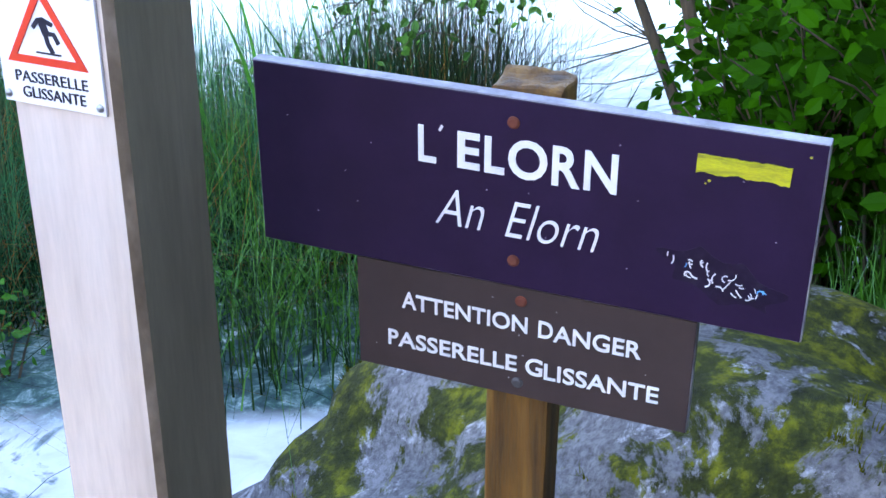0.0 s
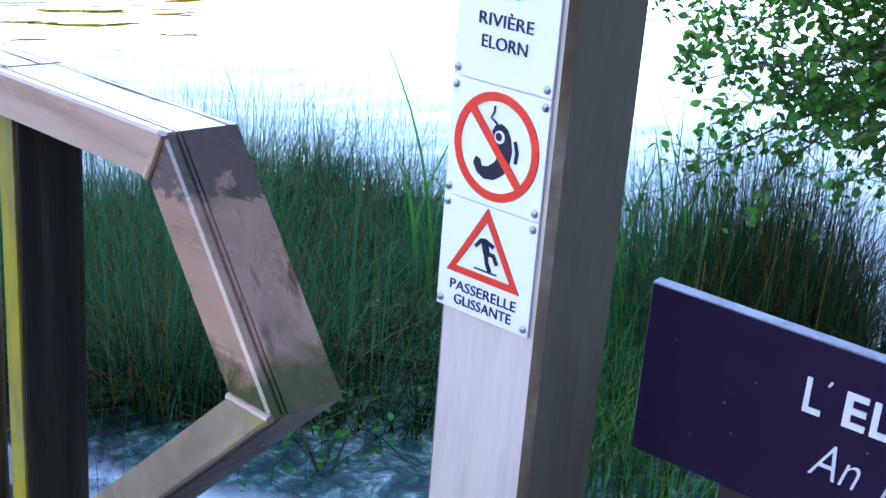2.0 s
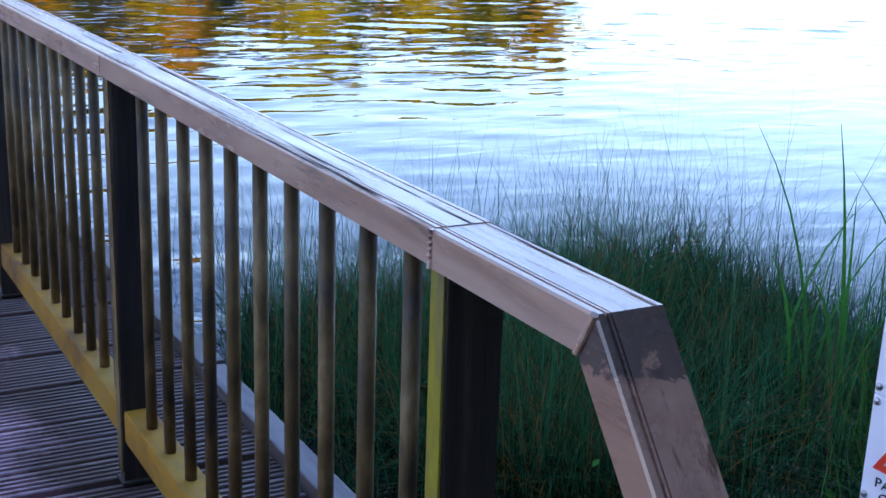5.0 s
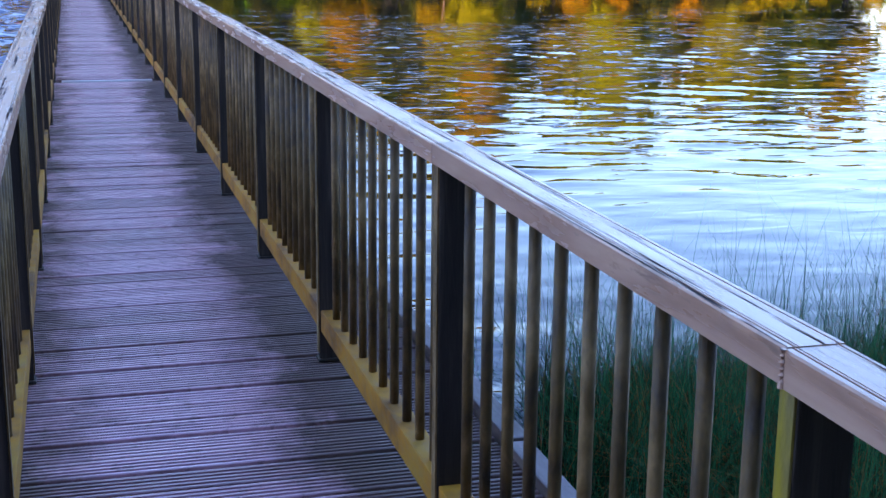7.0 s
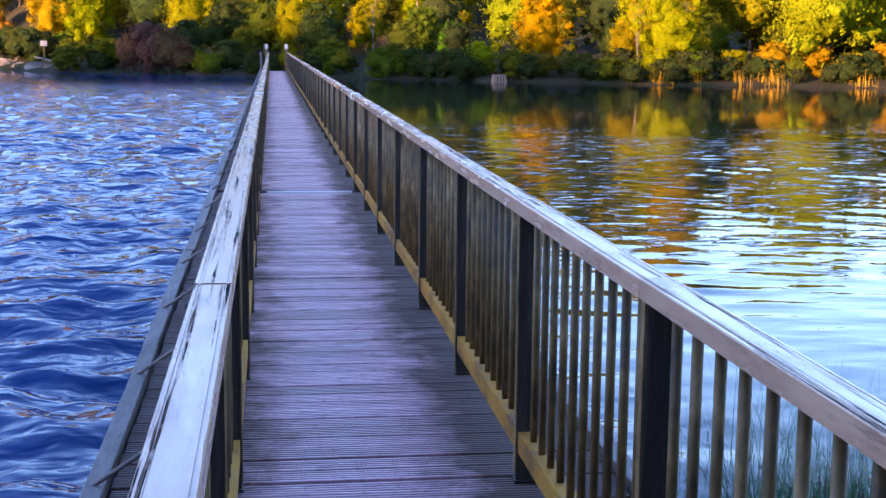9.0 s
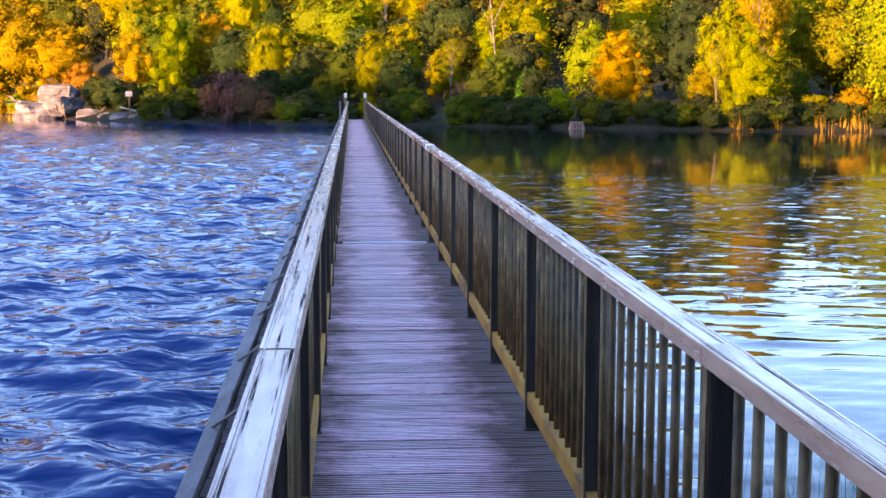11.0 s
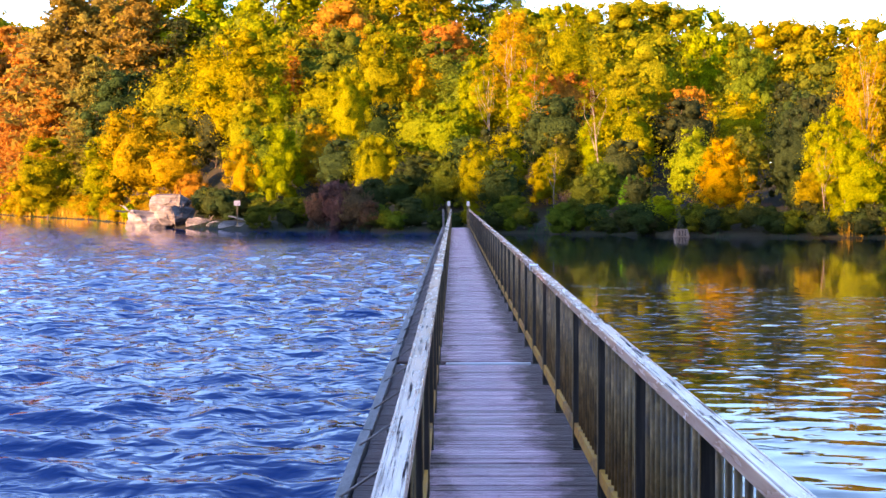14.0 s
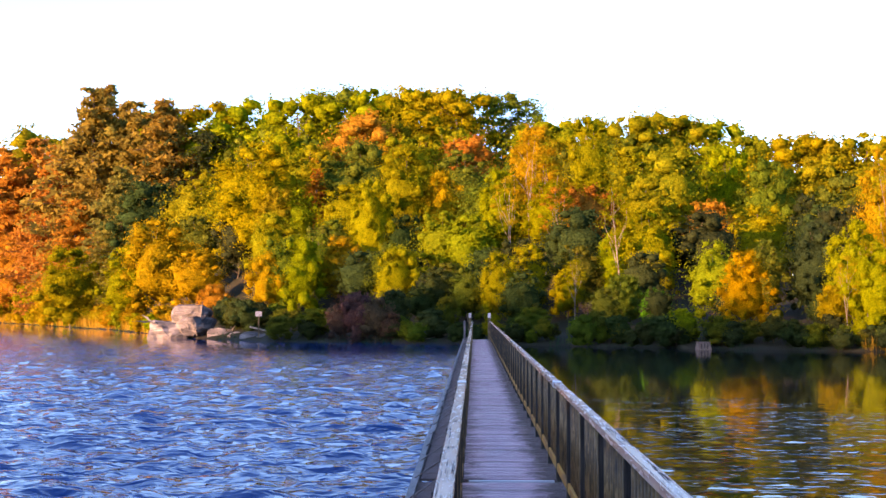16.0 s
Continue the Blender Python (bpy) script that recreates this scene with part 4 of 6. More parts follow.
p2 = panel_at(0.9494, 0.9494 + 0.1010, "ban_panel", "white panel with red ban circle over a dark mark")
part("ring", stroke(arc(0.052, 0.0505, 0.0415), 0.0072, close=True), M["red"], p2)
crescent = [(0.050, 0.069), (0.056, 0.071), (0.0625, 0.068), (0.0665, 0.061), (0.069, 0.051), (0.0675, 0.040), (0.062, 0.030), (0.053, 0.0235), (0.042, 0.022), (0.034, 0.026), (0.0295, 0.033)]
crescent += [(0.0315, 0.0385), (0.036, 0.0375), (0.0385, 0.032), (0.046, 0.0335), (0.0525, 0.039), (0.0555, 0.046), (0.0545, 0.053), (0.0505, 0.058), (0.047, 0.063)]
part("dark_mark", patch(crescent), M["ink"], p2)
part("side_mark", stroke([(0.0715, 0.060), (0.0745, 0.051), (0.0735, 0.042)], 0.0030), M["ink"], p2)
part("hook", stroke([(0.0475, 0.084), (0.0475, 0.079), (0.0445, 0.074), (0.050, 0.071), (0.053, 0.069)], 0.0012), M["ink"], p2)
for name, material, spot, rad, lift in (("eye_ring", "panel", (0.0556, 0.0600), 0.0054, 0.0003), ("eye", "ink", (0.0550, 0.0603), 0.0034, 0.0005)):
    part(name, patch(arc(*spot, rad, n=24)), M[material], p2).location.y = -lift
ob = part("bar", stroke([(0.0235, 0.0795), (0.0805, 0.0215)], 0.0072), M["red"], p2)
ob.location.y = -0.0006
p3 = panel_at(1.0479, 1.0479 + 0.1010, "river_panel", "white panel with blue waves and black words")
for k in range(3):
    wave = [(0.036 + 0.033 * j / 28, 0.0715 + 0.0052 * k + 0.0014 * math.sin(j / 28 * 6.28 * 3.5)) for j in range(29)]
    part("wave", stroke(wave, 0.0021), M["blue"], p3)
lettering("RIVIÈRE", 0.056, 0.0125, M["ink"], p3, 0.0235, 0.0455, bold=-0.002)
lettering("ELORN", 0.047, 0.0102, M["ink"], p3, 0.028, 0.0275, bold=-0.002)
p4 = panel_at(1.1464, 1.1464 + 0.1065, "notice_panel", "lime green notice panel with pale illegible lines")
part("lime_field", patch([(0.0, 0.0), (0.1035, 0.0), (0.1035, 0.0655), (0.0, 0.0655)]), M["lime"], p4)
for k in range(7):
    x = 0.006
    z = 0.0075 + 0.0078 * k
    while x < 0.092 - (0.04 if k in (0, 2, 5) else 0):
        w = r.uniform(0.006, 0.016)
        ob = part("text_bar", boxed(x, min(x + w, 0.096), -0.0018, -0.001, z, z + 0.0032), M["pale"], p4)
        x += w + 0.0025
for k, (x, w) in enumerate(((0.008, 0.03), (0.042, 0.022), (0.068, 0.027))):
    part("text_bar", boxed(x, x + w, -0.0012, 0, 0.069, 0.079), M["lime"], p4)


# ---- boulder, scum, waterside plants ----
def stone(name, centre, size, seed, material, label, category, rough=0.22, cut=(), detail=5, block=0.0):
    bm = bmesh.new()
    bmesh.ops.create_icosphere(bm, subdivisions=detail, radius=1)
    off = Vector((seed * 3.1, seed * 1.7, 0))
    for v in bm.verts:
        d = v.co.normalized()
        k = 1 + rough * noise.noise(d * 1.1 + off) + 0.45 * rough * noise.noise(d * 2.7 + off) + 0.14 * rough * noise.noise(d * 8 + off) + 0.06 * rough * noise.noise(d * 22 + off)
        p = d * k / max(abs(d.x), abs(d.y), abs(d.z)) ** block
        for normal, dist in cut:
            n = Vector(normal).normalized()
            over = p.dot(n) - dist
            if over > 0:
                p -= n * over * 0.85
        v.co = Vector((p.x * size[0], p.y * size[1], p.z * size[2]))
    bmesh.ops.translate(bm, verts=bm.verts[:], vec=centre)
    ob = smooth(part(name, bm, material))
    return tagged(ob, label, category)


boulder = stone("boulder", (1.76, -0.90, -0.38), (0.56, 1.05, 0.56), 2, M["boulder"], "big grey granite boulder patched with moss and pale lichen", "rock", 0.25)


def moss_tufts(rock, count, seed):
    """Short tufts scattered over the upper faces of a rock."""
    rr, me, rows_ = random.Random(seed), rock.data, []
    polys = [p for p in me.polygons if p.normal.z > 0.15]
    while len(rows_) < count:
        p = rr.choice(polys)
        c = me.vertices[p.vertices[0]].co.lerp(p.center, rr.random())
        if noise.noise(c * 3.0) + 0.1 * noise.noise(c * 11) < 0.16:
            continue
        n = p.normal
        h = rr.uniform(0.006, 0.022)
        rows_.append((tuple(c - n * 0.002), h * (0.5 + n.z), (n.x * h + rr.gauss(0, 0.006), n.y * h + rr.gauss(0, 0.006)), rr.uniform(0.002, 0.005), 0.0))
    return rows_


def joined_ribbons(rows, material, name, bend=4):
    """Blades, each one island: rows of root, height, lean (x, y), width, droop."""
    verts, faces = [], []
    for (x, y, z), h, (lx, ly), w, droop in rows:
        a = math.atan2(ly, lx) + 1.57
        sx, sy = math.cos(a) * w / 2, math.sin(a) * w / 2
        at = len(verts)
        for k in range(bend + 1):
            f = k / bend
            px, py, pz = x + lx * f * f, y + ly * f * f, z + h * f - droop * f**3
            s = 1 - f * 0.92
            verts += [(px - sx * s, py - sy * s, pz), (px + sx * s, py + sy * s, pz)]
        faces += [(at + 2 * k, at + 2 * k + 1, at + 2 * k + 3, at + 2 * k + 2) for k in range(bend)]
    me = bpy.data.meshes.new(name)
    me.from_pydata(verts, [], faces)
    me.materials.append(material)
    return new(name, me)


r = random.Random(21)
tagged(joined_ribbons(moss_tufts(boulder, 5000, 3), M["moss"], "moss_cover", 2), "short yellow-green moss tufts over the boulder", "moss", kind="stuff")


def rush_rows(count, box_, height, lean, width, skip=None, floor=0.1):
    rows = []
    x0, x1, y0, y1 = box_
    while len(rows) < count:
        x, y = r.uniform(x0, x1), r.uniform(y0, y1)
        dens = max(floor, 0.5 + 0.9 * noise.noise((x * 1.4, y * 1.4, 5)))
        if r.random() > dens or (skip and skip(x, y)):
            continue
        h = r.uniform(*height) * (0.75 + 0.5 * (noise.noise((x * 0.8, y * 0.8, 9)) + 0.5))
        rows.append(((x, y, WATER - 0.05), h, (r.gauss(0, lean) * r.choice((0.6, 0.9, 1.0, 2.4)), r.gauss(0, lean) * r.choice((0.6, 0.9, 1.0, 2.4))), width * r.uniform(0.6, 1.4), r.uniform(0, 0.06) * h))
    return rows


def dry_or(x, y):
    """Only inside the stand of rushes, clear of the froth and of the open water beyond."""
    return y < min(1.6, 1.62 - 0.95 * (x - 1.45)) or y > 3.4 or y > 2.05 + 2.9 * (x - 0.95) or x > 3.6 or (x > 2.75 and y < 1.1)


# dark filler blades give the foot of the stand its shade
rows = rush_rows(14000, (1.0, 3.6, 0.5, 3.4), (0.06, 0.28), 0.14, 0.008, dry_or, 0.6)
tagged(joined_ribbons(rows, M["rush_low"], "low_rushes", 3), "low rush growth at the foot of the stand, near black to stand for shade", "rushes", kind="stuff")
rows = rush_rows(7000, (1.0, 3.6, 0.5, 3.4), (0.14, 0.56), 0.26, 0.0034, dry_or, 0.3)
tagged(joined_ribbons(rows, M["rush"], "rushes"), "dense dark green rushes standing in the shallows", "rushes", kind="stuff")
rows = rush_rows(1900, (1.0, 3.6, 0.5, 3.4), (0.20, 0.60), 0.22, 0.0030, dry_or, 0.3)
tagged(joined_ribbons(rows, M["brown_rush"], "brown_rushes"), "dark brown old stems among the green rushes", "rushes", kind="stuff")
rows = rush_rows(1500, (1.0, 3.6, 0.6, 3.6), (0.50, 0.92), 0.16, 0.0026, dry_or, 0.2)
tagged(joined_ribbons(rows, M["rush"], "tall_rushes"), "tall thin rush tips over the stand", "rushes", kind="stuff")
rows = rush_rows(150, (1.0, 2.0, 0.55, 2.0), (0.16, 0.42), 0.30, 0.0034, dry_or, 0.3)
tagged(joined_ribbons([(a, h, l, w, 0.55 * h) for a, h, l, w, d in rows], M["dry"], "bent_stems", 7), "pale dry stems bent over in front of the rushes", "rushes", kind="stuff")
rows = rush_rows(700, (1.05, 3.8, 1.0, 4.4), (0.36, 0.66), 0.10, 0.003)
tagged(joined_ribbons(rows, M["rush"], "sparse_rushes"), "thin scattered rush stems in open water", "rushes", kind="stuff")
rows = rush_rows(1700, (1.0, 3.1, 0.4, 3.4), (0.2, 0.56), 0.30, 0.0030, dry_or)
tagged(joined_ribbons(rows, M["dry"], "dry_stems"), "dry straw-coloured bent stems among the rushes", "rushes", kind="stuff")


def tuft(name, at, count, height, spread, width, material, label, droop=0.2):
    rows = []
    for _ in range(count):
        a, d = r.uniform(0, 6.28), abs(r.gauss(0, 0.5))
        h = r.uniform(*height)
        rows.append(((at[0] + 0.16 * r.gauss(0, 1), at[1] + 0.16 * r.gauss(0, 1), at[2]), h, (spread * d * math.cos(a), spread * d * math.sin(a)), width * r.uniform(0.6, 1.3), droop * d * h))
    return tagged(joined_ribbons(rows, material, name, 5), label, "plant", kind="stuff")


for x, y, n, hi, spread, stuff_ in ((3.15, 0.68, 2000, 0.95, 1.0, "sedge"), (3.05, 0.50, 700, 0.62, 0.8, "sedge"), (3.25, 0.90, 700, 0.95, 0.65, "rush"), (3.2, 0.62, 700, 0.98, 0.95, "brown_rush"), (2.35, 0.62, 220, 0.42, 1.0, "grass"), (2.15, 0.5, 130, 0.4, 0.8, "sedge"), (2.2, 0.42, 110, 0.36, 0.9, "grass"), (2.75, 1.2, 200, 0.75, 0.4, "grass"), (3.35, 1.65, 420, 0.8, 0.35, "rush"), (2.9, 0.95, 240, 0.7, 0.55, "rush")):
    tuft("sedge_tussock", (x, y, WATER), n, (0.35, hi), spread, 0.005, M[stuff_], "arching dark sedge tussock at the water's edge", 0.45)
tuft("dead_blades", (3.1, 0.62, WATER), 260, (0.3, 0.85), 0.8, 0.005, M["dry"], "dead straw-coloured blades in a sedge tussock", 0.5)
for x, y, n in ((2.95, 1.80, 12), (3.02, 1.00, 22)):
    iris = empty("iris_clump", "clump of broad bright green iris blades", "plant", pose(x, y, WATER), "iris clumps")
    for _ in range(n):
        a, d = r.uniform(0, 6.28), r.uniform(0.05, 0.45)
        row = ((0.12 * r.gauss(0, 1), 0.12 * r.gauss(0, 1), -0.02), r.uniform(0.6, 1.05), (d * math.cos(a), d * math.sin(a)), r.uniform(0.018, 0.03), 0.35 * d)
        joined_ribbons([row], M["iris"], "blade", 6).parent = iris
rows = []
for _ in range(5200):
    x, y = r.uniform(2.0, 4.4), r.uniform(-1.9, -0.2)
    z = ground_height(x, y)
    if z > WATER - 0.02:
        rows.append(((x, y, z - 0.01), r.uniform(0.10, 0.34), (r.gauss(0, 0.08), r.gauss(0, 0.08)), r.uniform(0.003, 0.007), 0.03))
tagged(joined_ribbons(rows, M["grass"], "bank_grass", 3), "fresh green grass on the bank", "grass", kind="stuff")

# scum: an uneven thin sheet just over the water
bm = bmesh.new()
bmesh.ops.create_grid(bm, x_segments=60, y_segments=60, size=1)
for v in bm.verts:
    v.co = Vector((1.75 + v.co.x * 1.25, 0.75 + v.co.y * 1.15, WATER + 0.006 + 0.006 * noise.noise((v.co.x * 5, v.co.y * 5, 2))))
tagged(smooth(part("froth_sheet", bm, M["froth"])), "whitish brown froth and weed on the shallow water", "froth", kind="stuff")


# ---- brambles and waterside shrub ----
def leaf_mesh_points(size):
    """An oval leaf folded along its middle."""
    s = size
    return [(0, 0, 0), (0.32 * s, 0.42 * s, 0.08 * s), (0.28 * s, 0.75 * s, 0.07 * s), (0, 1.05 * s, -0.03 * s), (-0.28 * s, 0.75 * s, 0.07 * s), (-0.32 * s, 0.42 * s, 0.08 * s)]


def leaves_at(places, material, name, parent, rr):
    verts, faces = [], []
    for p, size, up in places:
        q = (Vector(up) + Vector((rr.gauss(0, 0.5), rr.gauss(0, 0.5), rr.gauss(0, 0.5)))).to_track_quat("Z", "Y") @ Euler((0, 0, rr.uniform(0, 6.28))).to_quaternion()
        at = len(verts)
        verts += [Vector(p) + q @ Vector(v) for v in leaf_mesh_points(size)]
        faces += [(at, at + 1, at + 2, at + 3), (at, at + 3, at + 4, at + 5)]
    me = bpy.data.meshes.new(name)
    me.from_pydata([tuple(v) for v in verts], [], faces)
    me.materials.append(material)
    ob = new(name, me)
    ob.parent = parent
    return ob


def bramble(at, size, count, leaf, seed, label, material):
    ob = empty("bramble_bush", label, "shrub", pose(*at))
    rr = random.Random(seed)
    stems, places = bmesh.new(), []
    for _ in range(int(count / 26)):
        a, h = rr.uniform(0, 6.28), rr.uniform(0.5, 1.0)
        tip = Vector((size[0] * rr.uniform(0.2, 1) * math.cos(a), size[1] * rr.uniform(0.2, 1) * math.sin(a), size[2] * h))
        root = Vector((rr.uniform(-0.3, 0.3) * size[0], rr.uniform(-0.3, 0.3) * size[1], -0.05))
        mid = root.lerp(tip, 0.5) + Vector((0, 0, 0.25 * size[2]))
        pts = [root.lerp(mid, f).lerp(mid.lerp(tip, f), f) for f in (0, 0.2, 0.4, 0.6, 0.8, 1)]
        tube(stems, pts, [0.005, 0.0045, 0.004, 0.003, 0.0025, 0.002], 4)
        for _ in range(26):
            f = rr.random() ** 0.6
            p = root.lerp(mid, f).lerp(mid.lerp(tip, f), f)
            places.append((p + Vector((rr.gauss(0, 0.07), rr.gauss(0, 0.07), rr.gauss(0, 0.06))), leaf * rr.uniform(0.5, 1.25), (rr.gauss(-0.4, 0.3), rr.gauss(-0.3, 0.3), 0.8)))
    part("cane_tangle", stems, M["bark"], ob)
    leaves_at(places, material, "foliage", ob, rr)
    return ob


bramble((3.0, -0.85, WATER + 0.15), (0.7, 0.6, 1.0), 2300, 0.056, 1, "leafy bright green bramble bush on the bank", M["bramble"])
bramble((3.75, -0.75, WATER + 0.1), (0.9, 0.7, 1.5), 4200, 0.050, 2, "tall tangled bramble bush on the bank", M["bramble"])
bramble((2.98, -0.45, WATER + 0.1), (0.42, 0.34, 0.75), 2200, 0.046, 5, "leafy bright green bramble bush on the bank", M["bramble"])
bramble((3.5, -0.5, WATER + 0.1), (0.6, 0.5, 1.1), 3400, 0.048, 6, "tall tangled bramble bush on the bank", M["bramble"])
bramble((3.95, -0.15, WATER + 0.05), (0.6, 0.5, 1.1), 2600, 0.052, 7, "tall tangled bramble bush on the bank", M["bramble"])
bramble((2.75, -1.5, -0.05), (0.7, 0.7, 1.0), 1000, 0.07, 3, "leafy bright green bramble bush on the bank", M["bramble"])
bramble((2.55, -0.35, WATER + 0.02), (0.35, 0.3, 0.45), 260, 0.06, 4, "low bramble sprays hanging over the water", M["bramble"])


bramble((1.78, 1.02, WATER), (0.14, 0.14, 0.26), 78, 0.026, 11, "small leafy green plant among the rushes", M["iris"])
bramble((2.2, 0.78, WATER), (0.16, 0.14, 0.24), 78, 0.026, 12, "small leafy green plant among the rushes", M["iris"])


def overhanging_shrub(seed):
    """Two bent trunks leaning out over the water, with drooping leafy branches and bare twigs."""
    ob = empty("willow_shrub", "leaning waterside shrub with brown trunks and drooping small-leaved branches", "shrub", pose(3.42, -0.10, -0.25))
    rr = random.Random(seed)
    wood, twigs, places = bmesh.new(), bmesh.new(), []

    def bent(a, b, sag, n=7):
        a, b = Vector(a), Vector(b)
        side = Vector((rr.gauss(0, 0.03), rr.gauss(0, 0.03), 0))
        return [a.lerp(b, k / n) + (Vector((0, 0, sag)) + side) * 4 * (k / n) * (1 - k / n) for k in range(n + 1)]

    trunks = [bent((0, 0, 0), (-0.12, 0.62, 1.55), 0.06), bent((0.05, -0.04, 0), (-0.02, 0.34, 1.70), -0.04), bent((0.10, -0.15, 0.1), (0.12, 0.0, 1.6), 0.02)]
    for pts, rad in zip(trunks, (0.020, 0.026, 0.020)):
        tube(wood, pts, [rad * (1 - 0.09 * k) for k in range(len(pts))], 7)
    for k in range(54):
        pts = trunks[k % 3]
        start = pts[rr.randrange(4, 8)]
        reach = rr.uniform(0.30, 0.88)
        tip = start + Vector((rr.gauss(-0.1, 0.22), reach, rr.uniform(-0.62, 0.25) * reach - 0.05))
        br = bent(start, tip, rr.uniform(0.04, 0.12), 8)
        tube(wood, br, [0.007 * (1 - 0.1 * j) for j in range(9)], 5)
        for j in range(2, 9):
            for _ in range(3):
                e = br[j] + Vector((rr.gauss(0, 0.10), rr.gauss(0.05, 0.10), rr.gauss(-0.03, 0.09)))
                tube(twigs, [br[j], br[j].lerp(e, 0.5) + Vector((0, 0, 0.012)), e], [0.0022, 0.0016, 0.001], 3)
                for _ in range(10 if e.z > 0.55 else 3):
                    places.append((br[j].lerp(e, rr.uniform(0.3, 1.1)) + Vector([rr.gauss(0, 0.014) for _ in range(3)]), rr.uniform(0.020, 0.042), (rr.gauss(0, 0.6), rr.gauss(0, 0.6), 0.7)))
    for k in range(46):
        a = trunks[k % 3][rr.randrange(1, 6)]
        e = a + Vector((rr.gauss(-0.05, 0.12), rr.uniform(0.1, 0.6), rr.uniform(-0.25, 0.3)))
        tube(twigs, bent(a, e, rr.uniform(-0.05, 0.05), 4), [0.003, 0.0026, 0.002, 0.0015, 0.001], 3)
    part("branchwork", wood, M["bark"], ob, "bent brown branchwork")
    part("twig_tangle", twigs, M["bark"], ob)
    leaves_at(places, M["willow"], "foliage", ob, rr)
    return ob


overhanging_shrub(4)


# ---- trees of the far shore ----
def leaf_sprays(pos, n, leaf, nr):
    """One small three-cornered spray for each place and facing."""
    n = n / (np.linalg.norm(n, axis=1)[:, None] + 1e-9)
    t = np.cross(n, nr.normal(size=n.shape))
    t /= np.linalg.norm(t, axis=1)[:, None] + 1e-9
    b = np.cross(n, t)
    s = leaf * (0.55 + 0.9 * nr.rand(len(n), 1))
    return np.stack([pos - t * s, pos + t * s * 0.7 - b * s * 0.5, pos + t * s * 0.3 + b * s * 0.85], 1)


def crown_mesh(name, lobes, leaf, count, seed, fine=2):
    """Lumpy leaf masses (centre, radii), each thickly set with leaf sprays that break its outline."""
    nr = np.random.RandomState(seed)
    ball = bmesh.new()
    bmesh.ops.create_icosphere(ball, subdivisions=fine, radius=1)
    dirs = np.array([v.co for v in ball.verts])
    tris = np.array([[v.index for v in f.verts] for f in ball.faces])
    ball.free()
    mids, rads = np.array([c for c, _ in lobes]), np.array([r for _, r in lobes])
    area = rads[:, 0] * rads[:, 2]
    sprays, hulls, faces, at = [], [], [], 0
    for k, (mid, rad) in enumerate(zip(mids, rads)):
        off = Vector((seed * 1.3, k * 2.7, 0))
        lump = np.array([1 + 0.40 * noise.noise(Vector(d) * 1.8 + off) + 0.30 * noise.noise(Vector(d) * 4.5 + off) for d in dirs])
        hulls.append(mid + dirs * rad * lump[:, None] * (0.62 if k < len(mids) - 1 else 0.74))
        faces.append(tris + at)
        at += len(dirs)
        # twigs that stand out from the mass, each set with sprays
        twigs = max(4, int(count * area[k] / area.sum() * 1.35 / 9))
        d = nr.normal(size=(twigs, 3)) + np.array([0, 0, 0.15])
        d /= np.linalg.norm(d, axis=1)[:, None]
        near = np.argmax(d @ dirs.T, axis=1)
        start = mid + d * rad * lump[near][:, None] * 0.58
        away = d + nr.normal(size=d.shape) * 0.45 + np.array([0, 0, 0.18])
        away *= rad.mean() * (0.25 + 0.40 * nr.rand(twigs, 1) + 0.15 * (nr.rand(twigs, 1) > 0.92)) / np.linalg.norm(away, axis=1)[:, None]
        along = nr.rand(twigs, 9, 1)
        pos = (start[:, None] + away[:, None] * along + nr.normal(size=(twigs, 9, 3)) * rad.mean() * 0.075).reshape(-1, 3)
        d = np.repeat(d, 9, axis=0)
        # drop what lies inside another mass
        inside = (np.linalg.norm((pos[:, None, :] - mids[None]) / rads[None], axis=2) < 0.55).any(1)
        pos, d = pos[~inside], d[~inside]
        sprays.append(leaf_sprays(pos, d / rad * rad.mean() + nr.normal(size=d.shape) * 0.5 + np.array([0, 0, 0.15]), leaf, nr))
    leaves = np.concatenate(sprays).reshape(-1, 3)
    hull = np.concatenate(hulls)
    tri = np.concatenate(faces)
    me = bpy.data.meshes.new(name)
    me.from_pydata(np.concatenate([leaves, hull]).tolist(), [], np.concatenate([np.arange(len(leaves)).reshape(-1, 3), tri + len(leaves)]).tolist())
    me.materials.append(M["leaf"])
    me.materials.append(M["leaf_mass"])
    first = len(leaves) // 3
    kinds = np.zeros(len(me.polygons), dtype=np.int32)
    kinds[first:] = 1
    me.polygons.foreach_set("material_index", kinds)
    me.polygons.foreach_set("use_smooth", kinds.astype(bool))
    return me


def airy_mesh(name, clumps, leaf, seed):
    """Loose open clumps (centre, radius, count) of leaf sprays with gaps between them."""
    nr = np.random.RandomState(seed)
    out = []
    for centre, radius, count in clumps:
        d = nr.normal(size=(count, 3))
        pos = np.array(centre) + d * radius * np.array([0.6, 0.6, 0.42])
        out.append(leaf_sprays(pos, d * 0.6 + np.array([0, 0, 0.6]), leaf, nr))
    return quads_mesh(name, np.concatenate(out), M["leaf"], 3)


def limb(bm, a, b, r0, r1, rr, sides=6):
    a, b = Vector(a), Vector(b)
    mid = a.lerp(b, 0.5) + Vector((rr.gauss(0, 0.06), rr.gauss(0, 0.06), rr.gauss(0.03, 0.05))) * (b - a).length
    tube(bm, [a, a.lerp(mid, 0.6), mid, mid.lerp(b, 0.5), b], [r0, r0 * 0.8 + r1 * 0.2, (r0 + r1) / 2, r0 * 0.25 + r1 * 0.75, r1], sides)


